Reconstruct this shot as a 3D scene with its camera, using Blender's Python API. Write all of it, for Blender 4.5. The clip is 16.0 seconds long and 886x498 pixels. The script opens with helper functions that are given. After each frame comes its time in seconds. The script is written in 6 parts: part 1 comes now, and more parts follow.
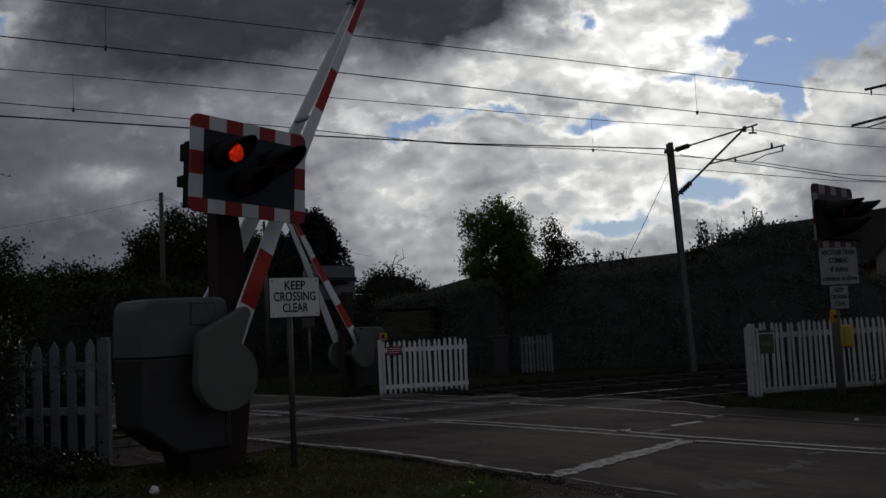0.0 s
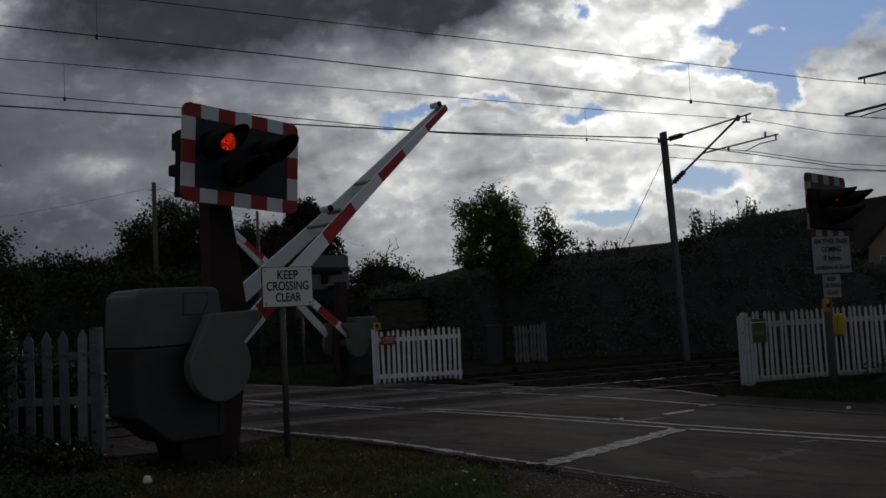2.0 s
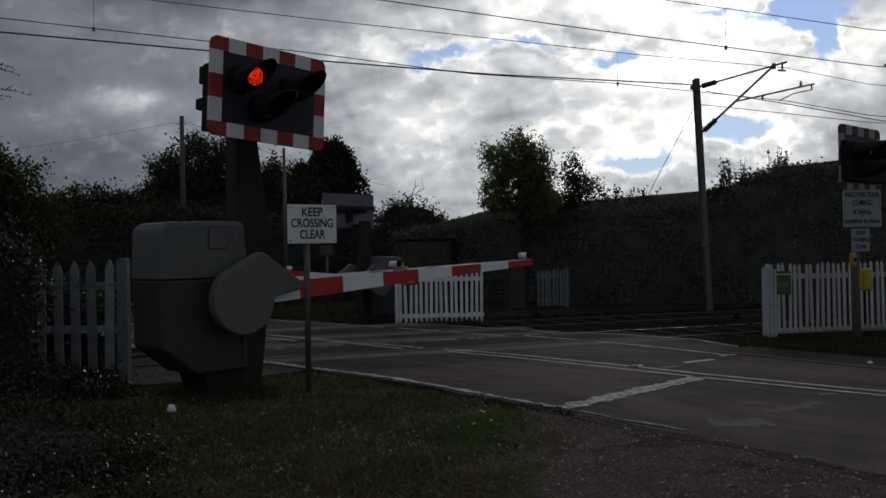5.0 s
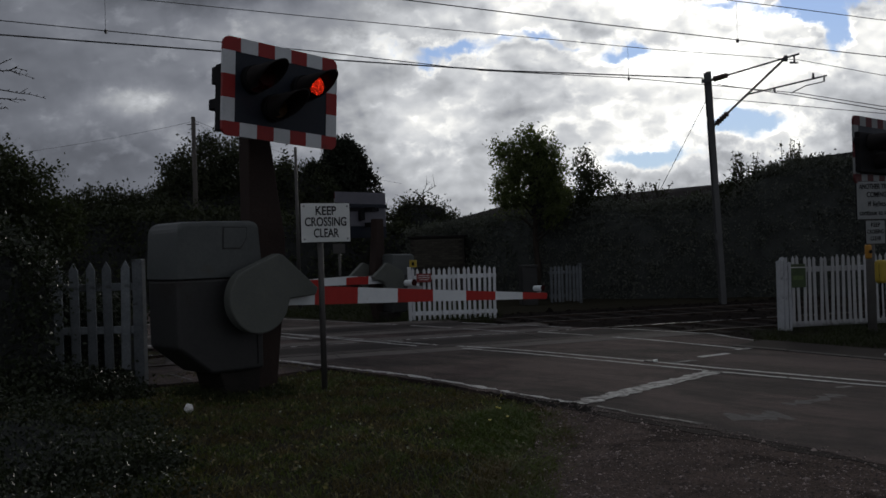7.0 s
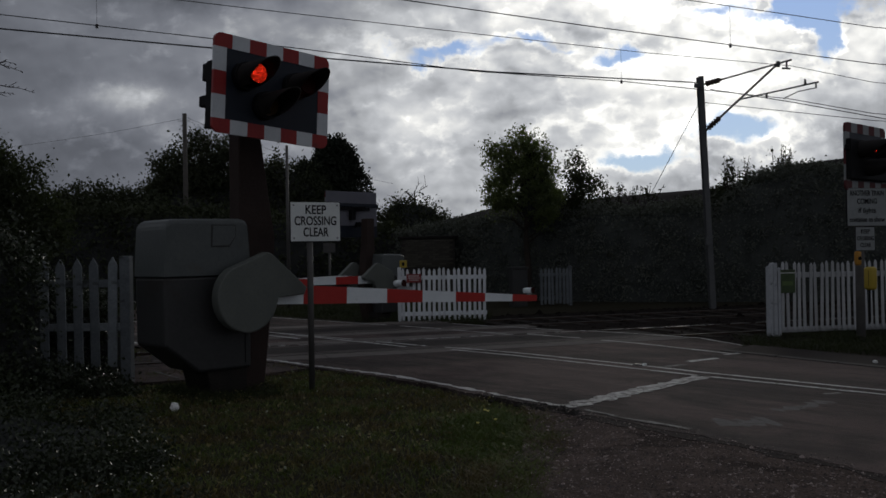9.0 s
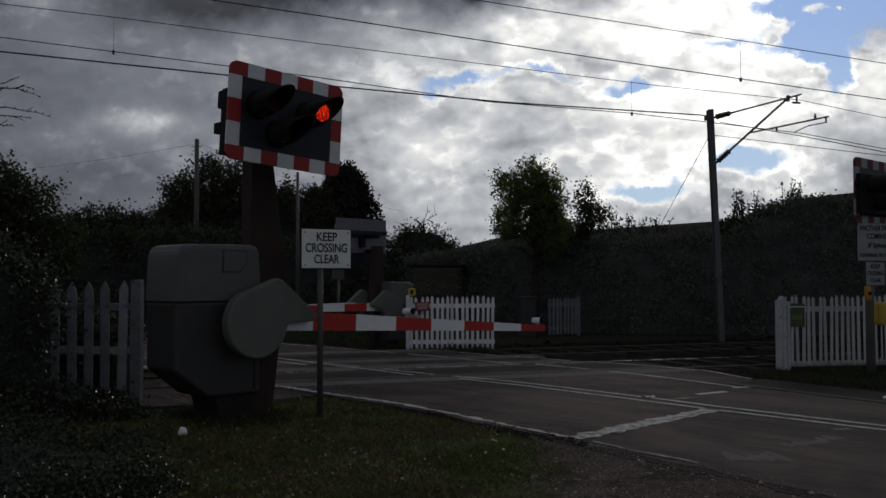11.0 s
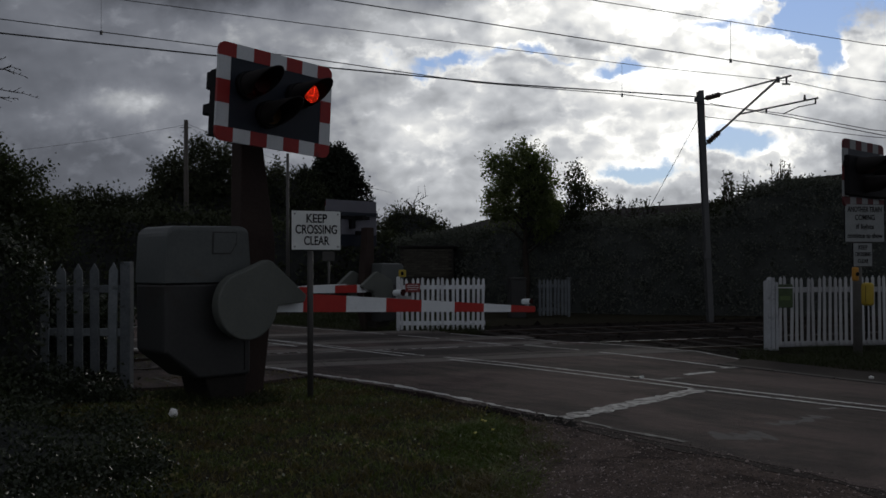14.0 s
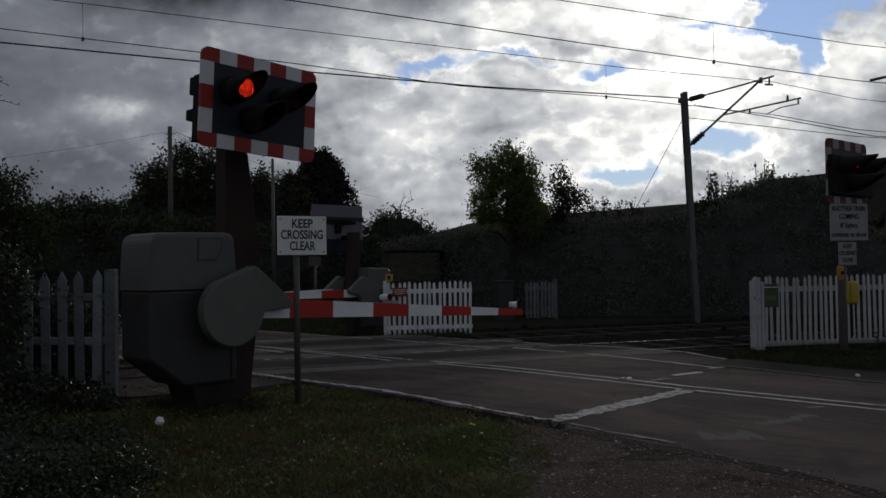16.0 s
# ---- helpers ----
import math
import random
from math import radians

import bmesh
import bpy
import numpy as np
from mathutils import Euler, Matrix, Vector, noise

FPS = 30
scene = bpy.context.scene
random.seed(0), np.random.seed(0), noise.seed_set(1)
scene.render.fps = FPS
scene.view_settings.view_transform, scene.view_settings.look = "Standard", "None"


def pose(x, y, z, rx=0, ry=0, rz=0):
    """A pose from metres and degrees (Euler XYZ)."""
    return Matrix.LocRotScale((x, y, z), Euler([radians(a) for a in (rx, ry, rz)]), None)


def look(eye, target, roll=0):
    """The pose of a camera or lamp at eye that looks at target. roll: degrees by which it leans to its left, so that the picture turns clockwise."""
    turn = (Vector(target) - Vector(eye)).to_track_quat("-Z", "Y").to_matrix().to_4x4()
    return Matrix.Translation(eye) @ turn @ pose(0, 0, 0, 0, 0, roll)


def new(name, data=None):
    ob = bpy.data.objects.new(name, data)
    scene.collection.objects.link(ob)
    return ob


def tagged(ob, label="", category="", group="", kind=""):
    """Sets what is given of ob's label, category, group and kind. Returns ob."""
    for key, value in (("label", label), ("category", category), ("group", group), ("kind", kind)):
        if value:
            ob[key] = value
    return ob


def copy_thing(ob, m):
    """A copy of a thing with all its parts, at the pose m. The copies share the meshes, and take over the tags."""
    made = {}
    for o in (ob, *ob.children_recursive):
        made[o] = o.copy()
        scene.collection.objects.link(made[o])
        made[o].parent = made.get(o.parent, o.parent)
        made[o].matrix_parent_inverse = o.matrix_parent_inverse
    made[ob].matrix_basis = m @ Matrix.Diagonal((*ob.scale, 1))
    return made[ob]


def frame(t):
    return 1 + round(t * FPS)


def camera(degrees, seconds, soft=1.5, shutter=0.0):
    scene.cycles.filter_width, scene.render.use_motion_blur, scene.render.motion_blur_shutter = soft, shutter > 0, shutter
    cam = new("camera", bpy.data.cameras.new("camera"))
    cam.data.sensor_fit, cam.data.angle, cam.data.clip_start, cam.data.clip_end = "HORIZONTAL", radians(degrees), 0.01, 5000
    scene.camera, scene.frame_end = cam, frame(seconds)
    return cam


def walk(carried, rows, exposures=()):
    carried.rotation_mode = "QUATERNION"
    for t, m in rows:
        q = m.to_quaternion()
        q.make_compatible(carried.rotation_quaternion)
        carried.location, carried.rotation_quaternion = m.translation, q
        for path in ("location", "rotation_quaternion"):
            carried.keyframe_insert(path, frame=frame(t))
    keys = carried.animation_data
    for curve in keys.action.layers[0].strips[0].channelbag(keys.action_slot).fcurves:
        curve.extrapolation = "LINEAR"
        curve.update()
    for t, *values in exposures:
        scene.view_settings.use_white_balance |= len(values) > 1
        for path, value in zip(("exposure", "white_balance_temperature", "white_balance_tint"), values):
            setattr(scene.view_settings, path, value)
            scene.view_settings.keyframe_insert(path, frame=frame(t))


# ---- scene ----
cam = camera(52.0, 16.0, soft=1.6)
PATH = [
    (0, (0.018, -0.008, 1.496), (0.09, 1.984, 1.656), -2.8),
    (0.5, (0.023, 0.007, 1.489), (0.091, 2.0, 1.646), -3.1),
    (1, (0.019, 0.011, 1.482), (0.099, 2.004, 1.624), -3.4),
    (1.5, (0.024, 0.004, 1.486), (0.124, 1.996, 1.636), -3.4),
    (2, (0.028, 0.009, 1.49), (0.112, 2.002, 1.627), -2.9),
    (2.5, (0.026, 0.022, 1.49), (0.105, 2.017, 1.605), -2.1),
    (3, (0.024, 0.011, 1.487), (0.093, 2.008, 1.581), -1.8),
    (3.5, (0.025, 0.007, 1.485), (0.086, 2.003, 1.582), -2.0),
    (4, (0.025, 0.018, 1.482), (0.081, 2.015, 1.568), -2.1),
    (4.5, (0.026, 0.022, 1.489), (0.06, 2.021, 1.528), -1.5),
    (5, (0.038, 0.015, 1.482), (0.063, 2.015, 1.494), -1.1),
    (5.2, (0.035, 0.022, 1.481), (0.047, 2.022, 1.493), -1.0),
    (7.3, (0.005, 0.001, 1.483), (0.005, 2.001, 1.489), -1.8),
    (7.5, (0.0, 0.005, 1.488), (-0.003, 2.005, 1.507), -1.7),
    (8, (0.003, 0.016, 1.487), (0.019, 2.015, 1.514), -1.5),
    (8.5, (0.009, 0.024, 1.487), (0.033, 2.023, 1.522), -1.5),
    (9, (0.021, 0.046, 1.487), (0.041, 2.046, 1.494), -1.0),
    (11.5, (-0.009, -0.005, 1.503), (-0.002, 1.993, 1.579), -0.0),
    (12, (-0.013, -0.011, 1.512), (0.023, 1.987, 1.584), -0.0),
    (12.5, (-0.003, -0.011, 1.505), (0.034, 1.988, 1.566), 0.3),
    (13, (0.001, -0.002, 1.503), (0.053, 1.996, 1.556), 0.1),
    (13.5, (0.003, 0.001, 1.502), (0.034, 2.0, 1.547), 0.1),
    (14, (0.009, -0.01, 1.495), (0.032, 1.99, 1.523), -0.2),
    (14.5, (0.003, 0.0, 1.498), (0.002, 2.0, 1.534), -0.0),
    (15, (0.001, 0.005, 1.503), (-0.007, 2.004, 1.546), -0.3),
    (15.5, (-0.003, 0.009, 1.492), (0.0, 2.009, 1.521), -0.5),
    (16, (0.008, 0.016, 1.494), (0.061, 2.015, 1.53), -0.9),
]
EXPOSURES = [(0.0, -0.40), (1.5, -0.36), (2.5, -0.38), (3.0, -0.18), (3.5, -0.20), (4.0, -0.22), (4.8, 0.12), (7.5, 0.08), (9.0, 0.0), (11.3, -0.02), (16.0, 0.0)]
walk(cam, [(t, look(eye, target, roll)) for t, eye, target, roll in PATH], EXPOSURES)

# ---- sky and sun ----
SUN_AZ, SUN_EL = radians(18.0), radians(15.0)          # clockwise from +y
SUN_DIR = Vector((math.sin(SUN_AZ) * math.cos(SUN_EL), math.cos(SUN_AZ) * math.cos(SUN_EL), math.sin(SUN_EL)))


class Nodes:
    """Short hand for building a node tree."""

    def __init__(self, tree):
        self.tree = tree
        tree.nodes.clear()

    def add(self, kind, **values):
        n = self.tree.nodes.new(kind)
        for key, value in values.items():
            if key in ("operation", "blend_type", "data_type", "sky_type", "sun_disc", "sun_elevation", "sun_rotation", "air_density",
                       "dust_density", "ozone_density", "interpolation_type", "vector_type", "noise_dimensions", "feature", "normalize", "clamp_factor"):
                setattr(n, key, value)
        return n

    def link(self, a, b):
        self.tree.links.new(a, b)

    def put(self, socket, value):
        if isinstance(value, bpy.types.NodeSocket):
            self.tree.links.new(value, socket)
        else:
            socket.default_value = value

    def math(self, op, a, b=0.0, clamp=False):
        n = self.add("ShaderNodeMath", operation=op)
        n.use_clamp = clamp
        self.put(n.inputs[0], a)
        self.put(n.inputs[1], b)
        return n.outputs[0]

    def vmath(self, op, a, b):
        n = self.add("ShaderNodeVectorMath", operation=op)
        self.put(n.inputs[0], a)
        self.put(n.inputs[1], b)
        return n.outputs["Value"] if op == "DOT_PRODUCT" else n.outputs["Vector"]

    def mix(self, f, a, b, blend="MIX"):
        n = self.add("ShaderNodeMix", data_type="RGBA", blend_type=blend)
        self.put(n.inputs[0], f)
        self.put(n.inputs[6], a)
        self.put(n.inputs[7], b)
        return n.outputs[2]

    def span(self, x, lo, hi, a=0.0, b=1.0, smooth=True):
        n = self.add("ShaderNodeMapRange", interpolation_type="SMOOTHSTEP" if smooth else "LINEAR")
        for s, v in zip(n.inputs[:5], (x, lo, hi, a, b)):
            self.put(s, v)
        return n.outputs[0]

    def noise(self, vec, scale, detail=4.0, rough=0.55, warp=0.0):
        n = self.add("ShaderNodeTexNoise")
        if vec is not None:
            self.link(vec, n.inputs["Vector"])
        n.inputs["Scale"].default_value = scale
        n.inputs["Detail"].default_value = detail
        n.inputs["Roughness"].default_value = rough
        n.inputs["Distortion"].default_value = warp
        return n.outputs["Fac"]


def rgb(r, g, b):
    return (r, g, b, 1.0)


# Large clouds and clear gaps ahead, on a plane one unit away: right, up, half widths, amount
CLOUD_TONES = [
    (-0.36, 0.105, 0.230, 0.055, -0.050),
    (-0.093, 0.354, 0.216, 0.062, -0.30),
    (0.097, 0.346, 0.098, 0.049, -0.62),
    (-0.258, 0.335, 0.131, 0.052, -0.07),
    (-0.408, 0.304, 0.072, 0.046, 0.06),
    (-0.346, 0.179, 0.039, 0.018, 0.20),
    (-0.434, 0.363, 0.039, 0.033, 0.25),
    (-0.400, 0.150, 0.080, 0.020, 0.05),
    (-0.037, 0.146, 0.056, 0.024, 0.26),
    (-0.005, 0.094, 0.059, 0.026, 0.05),
    (0.243, 0.313, 0.124, 0.052, 0.42),
    (0.178, 0.196, 0.150, 0.025, 0.22),
    (0.093, 0.268, 0.072, 0.026, 0.22),
]
CLOUD_SHADES = [
    (0.207, 0.061, 0.131, 0.020, 0.18),
    (0.387, 0.128, 0.046, 0.023, 0.25),
    (0.112, 0.154, 0.059, 0.021, -0.18),
    (0.323, 0.086, 0.059, 0.026, -0.30),
    (0.500, 0.216, 0.045, 0.030, 0.50),
    (0.530, 0.165, 0.050, 0.050, -0.10),
    (0.470, 0.135, 0.050, 0.035, -0.15),
    (0.467, 0.121, 0.039, 0.033, -0.12),
    (0.231, 0.139, 0.052, 0.013, 0.12),
    (0.315, 0.235, 0.070, 0.045, 0.55),
]
CLOUD_HOLES = [
    (0.431, 0.300, 0.014, 0.008, -1.10),
    (0.386, 0.292, 0.022, 0.006, -1.00),
    (0.388, 0.280, 0.016, 0.007, -1.00),
    (0.456, 0.301, 0.007, 0.004, -1.00),
    (0.370, 0.267, 0.012, 0.006, -0.90),
    (0.395, 0.232, 0.035, 0.009, -0.90),
    (0.520, 0.205, 0.060, 0.034, -1.20),
    (0.410, 0.280, 0.062, 0.045, 1.25),
    (0.512, 0.318, 0.085, 0.040, 1.25),
    (0.440, 0.226, 0.026, 0.030, 1.20),
    (0.202, 0.324, 0.025, 0.009, 0.90),
    (0.205, 0.212, 0.050, 0.011, 1.10),
    (0.119, 0.230, 0.052, 0.007, 0.80),
    (0.230, 0.100, 0.040, 0.009, 1.00),
    (0.020, 0.220, 0.050, 0.008, 0.95),
    (0.352, 0.138, 0.052, 0.013, 1.15),
    (0.300, 0.121, 0.033, 0.007, 0.80),
    (-0.441, 0.345, 0.016, 0.016, 0.70),
    (0.298, 0.265, 0.039, 0.008, 0.60),
]


def make_sky():
    """A broken, backlit cloud layer over a clear sky, brightest round the hidden sun."""
    world = bpy.data.worlds.new("sky")
    scene.world = world
    world.use_nodes = True
    g = Nodes(world.node_tree)
    out = g.add("ShaderNodeOutputWorld")
    clear = g.add("ShaderNodeTexSky", sky_type="NISHITA", sun_disc=False, sun_elevation=SUN_EL + 0.25, sun_rotation=SUN_AZ,
                  air_density=1.3, dust_density=0.4, ozone_density=2.0)
    d = g.add("ShaderNodeTexCoord").outputs["Generated"]
    axis = g.add("ShaderNodeSeparateXYZ")
    g.link(d, axis.inputs[0])
    ahead = g.math("MAXIMUM", axis.outputs[1], 0.2)
    join = g.add("ShaderNodeCombineXYZ")
    g.link(g.math("DIVIDE", axis.outputs[0], ahead), join.inputs[0])
    g.link(g.math("DIVIDE", axis.outputs[2], ahead), join.inputs[2])
    plane = join.outputs[0]
    ragged = g.add("ShaderNodeTexNoise")
    ragged.inputs["Scale"].default_value, ragged.inputs["Detail"].default_value, ragged.inputs["Roughness"].default_value = 9.0, 8.0, 0.62
    g.link(plane, ragged.inputs["Vector"])
    p = g.vmath("ADD", plane, g.vmath("MULTIPLY", g.vmath("SUBTRACT", ragged.outputs["Color"], (0.5, 0.5, 0.5)), (0.17, 0.0, 0.10)))

    def blob(x, z, sx, sz):
        q = g.vmath("MULTIPLY", g.vmath("SUBTRACT", p, (x, 0, z)), (1 / sx, 0, 1 / sz))
        return g.math("EXPONENT", g.math("MULTIPLY", g.vmath("DOT_PRODUCT", q, q), -0.8))
    tone = g.math("ADD", 0.104, g.math("ADD", g.math("MULTIPLY", blob(0.26, 0.26, 0.30, 0.24), 0.50), g.math("MULTIPLY", blob(0.25, 0.15, 0.48, 0.35), 0.22)))
    for x, z, sx, sz, k in CLOUD_TONES + CLOUD_SHADES:
        tone = g.math("ADD", tone, g.math("MULTIPLY", blob(x, z, sx, sz), k))
    hole = g.math("ADD", 0.0, 0.0)
    for x, z, sx, sz, k in CLOUD_HOLES:
        hole = g.math("ADD", hole, g.math("MULTIPLY", blob(x, z, sx, sz), k))
    # relief: banks of heaped cloud, thin and bright at the edges, shaded below
    tone = g.math("DIVIDE", tone, g.math("ADD", 1.0, g.math("MULTIPLY", tone, 0.08)))
    swirl = g.add("ShaderNodeTexNoise")
    swirl.inputs["Scale"].default_value, swirl.inputs["Detail"].default_value, swirl.inputs["Roughness"].default_value = 26.0, 6.0, 0.6
    g.link(plane, swirl.inputs["Vector"])
    stretch = g.vmath("ADD", g.vmath("MULTIPLY", plane, (1.0, 1.0, 1.55)), g.vmath("MULTIPLY", g.vmath("SUBTRACT", swirl.outputs["Color"], (0.5, 0.5, 0.5)), (0.022, 0.0, 0.022)))
    moved = g.vmath("ADD", stretch, (0.004, 0.0, 0.016))

    def heaps(vec, scale):
        v = g.add("ShaderNodeTexVoronoi", feature="SMOOTH_F1")
        v.inputs["Scale"].default_value, v.inputs["Detail"].default_value, v.inputs["Roughness"].default_value = scale, 3.0, 0.55
        v.inputs["Smoothness"].default_value = 0.35
        g.link(vec, v.inputs["Vector"])
        return v.outputs["Distance"]
    puff, puff_b = heaps(stretch, 10.0), heaps(moved, 10.0)
    lumps = g.noise(stretch, 8.0, 8.0, 0.52, 0.2)
    fine = g.noise(stretch, 30.0, 8.0, 0.56, 0.1)
    thick = g.math("ADD", g.math("MULTIPLY", g.math("SUBTRACT", 0.5, lumps), 0.75), g.span(lumps, 0.42, 0.60, 0.09, -0.10))
    lit_top = g.math("MULTIPLY", g.math("SUBTRACT", puff_b, puff), 1.0)
    shape = g.math("ADD", g.math("ADD", thick, lit_top), g.math("MULTIPLY", g.math("SUBTRACT", 0.5, fine), 0.50))
    bank = g.noise(g.vmath("MULTIPLY", stretch, (1.0, 1.0, 1.25)), 5.2, 5.0, 0.48, 0.35)
    shape = g.math("ADD", shape, g.math("MULTIPLY", g.math("SUBTRACT", 0.5, bank), 1.5))
    calm = g.span(tone, 0.12, 0.5, 0.28, 0.78)
    gain = g.math("MAXIMUM", g.math("ADD", 0.98, g.math("MULTIPLY", shape, calm)), 0.42)
    raw = g.math("ADD", hole, g.math("ADD", g.math("MULTIPLY", g.math("SUBTRACT", 0.5, lumps), 1.1), g.math("MULTIPLY", g.math("SUBTRACT", 0.5, fine), 1.5)))
    bright = g.math("MULTIPLY", g.math("MAXIMUM", tone, 0.056), g.math("MULTIPLY", gain, g.span(raw, 0.02, 0.42, 1.0, 1.45)))
    tint = g.mix(g.span(bright, 0.10, 0.42), rgb(0.92, 0.985, 1.16), rgb(0.965, 0.998, 1.055))
    tint = g.mix(g.span(bright, 0.42, 0.95), tint, rgb(1.005, 1.003, 0.975))
    scaled = g.add("ShaderNodeVectorMath", operation="SCALE")
    g.link(tint, scaled.inputs[0])
    g.link(bright, scaled.inputs["Scale"])
    ahead_cloud = scaled.outputs["Vector"]
    blue = g.mix(g.span(axis.outputs[2], 0.30, 0.10, 0.20, 0.46), g.vmath("MULTIPLY", clear.outputs[0], (0.026, 0.038, 0.066)), rgb(0.62, 0.72, 0.84))
    open_sky = g.span(raw, 0.34, 0.95)
    front = g.mix(open_sky, ahead_cloud, blue)
    # the rest of the sky: grey broken cloud
    around = g.noise(d, 5.0, 6.0, 0.55, 0.2)
    rest = g.mix(g.span(around, 0.36, 0.62), rgb(0.290, 0.300, 0.335), rgb(0.130, 0.137, 0.158))
    sky = g.mix(g.span(axis.outputs[1], 0.30, 0.62), rest, front)
    back = g.add("ShaderNodeBackground")
    g.link(sky, back.inputs["Color"])
    back.inputs["Strength"].default_value = 1.0
    g.link(back.outputs[0], out.inputs["Surface"])


make_sky()
sun = new("sun", bpy.data.lights.new("sun", "SUN"))
sun.data.energy, sun.data.angle, sun.data.color = 0.25, radians(10), (1.0, 0.95, 0.86)
sun.matrix_world = look(tuple(SUN_DIR * 50), (0, 0, 0))


# ---- materials ----
def surface(name, base, other, rough=0.7, metal=0.0, scale=6.0, fine=60.0, bump=0.15, spread=0.5, dirt=None, dirt_at=0.62, island=0.0, random_tint=0.0, spec=0.5):
    """A worn surface: two tones mixed by a coarse and a fine noise, optional stains, and fine relief."""
    m = bpy.data.materials.new(name)
    m.use_nodes = True
    g = Nodes(m.node_tree)
    out = g.add("ShaderNodeOutputMaterial")
    sh = g.add("ShaderNodeBsdfPrincipled")
    pos = g.add("ShaderNodeTexCoord").outputs["Object"]
    coarse = g.noise(pos, scale, 5.0, 0.6, 0.3)
    grain = g.noise(pos, fine, 4.0, 0.6)
    f = g.math("ADD", g.math("MULTIPLY", g.span(coarse, 0.35, 0.68), spread), g.math("MULTIPLY", g.span(grain, 0.3, 0.7), 1 - spread))
    colour = g.mix(f, rgb(*base), rgb(*other))
    if dirt:
        stain = g.span(g.noise(pos, scale * 0.55, 7.0, 0.68, 0.6), dirt_at, dirt_at + 0.1)
        colour = g.mix(stain, colour, rgb(*dirt))
    if island:
        r = g.math("POWER", g.add("ShaderNodeNewGeometry").outputs["Random Per Island"], 3.0)
        colour = g.mix(1.0, colour, g.mix(r, rgb(1 - island, 1 - island, 1 - island), rgb(1 + 2 * island, 1 + 2 * island, 1 + 2 * island)), "MULTIPLY")
    if random_tint:
        r = g.add("ShaderNodeObjectInfo").outputs["Random"]
        colour = g.mix(1.0, colour, g.mix(r, rgb(1 - random_tint, 1 - random_tint, 1 - random_tint), rgb(1 + random_tint, 1 + random_tint, 1 + random_tint)), "MULTIPLY")
    g.link(colour, sh.inputs["Base Color"])
    g.link(g.math("ADD", g.math("MULTIPLY", coarse, 0.25), rough - 0.125, True), sh.inputs["Roughness"])
    sh.inputs["Metallic"].default_value = metal
    sh.inputs["Specular IOR Level"].default_value = spec
    if bump:
        b = g.add("ShaderNodeBump")
        b.inputs["Strength"].default_value = bump
        b.inputs["Distance"].default_value = 0.01
        g.link(grain, b.inputs["Height"])
        g.link(b.outputs[0], sh.inputs["Normal"])
    g.link(sh.outputs[0], out.inputs["Surface"])
    return m


def leafy(name, base, other, through_light=0.35, rough=0.5, brown=None):
    """Leaves: two greens by leaf, some light passing through."""
    m = bpy.data.materials.new(name)
    m.use_nodes = True
    g = Nodes(m.node_tree)
    out = g.add("ShaderNodeOutputMaterial")
    r = g.add("ShaderNodeNewGeometry").outputs["Random Per Island"]
    pos = g.add("ShaderNodeTexCoord").outputs["Object"]
    patch = g.span(g.noise(pos, 0.9, 3.0), 0.35, 0.65)
    colour = g.mix(g.math("MULTIPLY", g.math("ADD", r, patch), 0.5), rgb(*base), rgb(*other))
    if brown:
        colour = g.mix(g.math("MULTIPLY", g.span(g.noise(pos, 2.3, 5.0, 0.65), 0.44, 0.58), 0.92), colour, rgb(*brown))
    sh = g.add("ShaderNodeBsdfPrincipled")
    g.link(colour, sh.inputs["Base Color"])
    sh.inputs["Roughness"].default_value = rough
    sh.inputs["Specular IOR Level"].default_value = 0.3
    tr = g.add("ShaderNodeBsdfTranslucent")
    g.link(g.mix(1.0, colour, rgb(1.5, 1.7, 0.7), "MULTIPLY"), tr.inputs["Color"])
    mx = g.add("ShaderNodeMixShader")
    mx.inputs[0].default_value = through_light
    g.link(sh.outputs[0], mx.inputs[1])
    g.link(tr.outputs[0], mx.inputs[2])
    g.link(mx.outputs[0], out.inputs["Surface"])
    return m


def glowing(name, colour, strength, dark):
    """A field of small light-emitting dots set in a dark plate."""
    m = bpy.data.materials.new(name)
    m.use_nodes = True
    g = Nodes(m.node_tree)
    out = g.add("ShaderNodeOutputMaterial")
    pos = g.add("ShaderNodeTexCoord").outputs["Object"]
    v = g.add("ShaderNodeTexVoronoi")
    v.inputs["Scale"].default_value = 50.0
    v.inputs["Randomness"].default_value = 0.15
    g.link(pos, v.inputs["Vector"])
    dots = g.span(v.outputs["Distance"], 0.20, 0.44, 1.7, 0.05)
    em = g.add("ShaderNodeEmission")
    em.inputs["Color"].default_value = rgb(*colour)
    g.link(g.math("MULTIPLY", dots, strength), em.inputs["Strength"])
    g.link(em.outputs[0], out.inputs["Surface"])
    return m


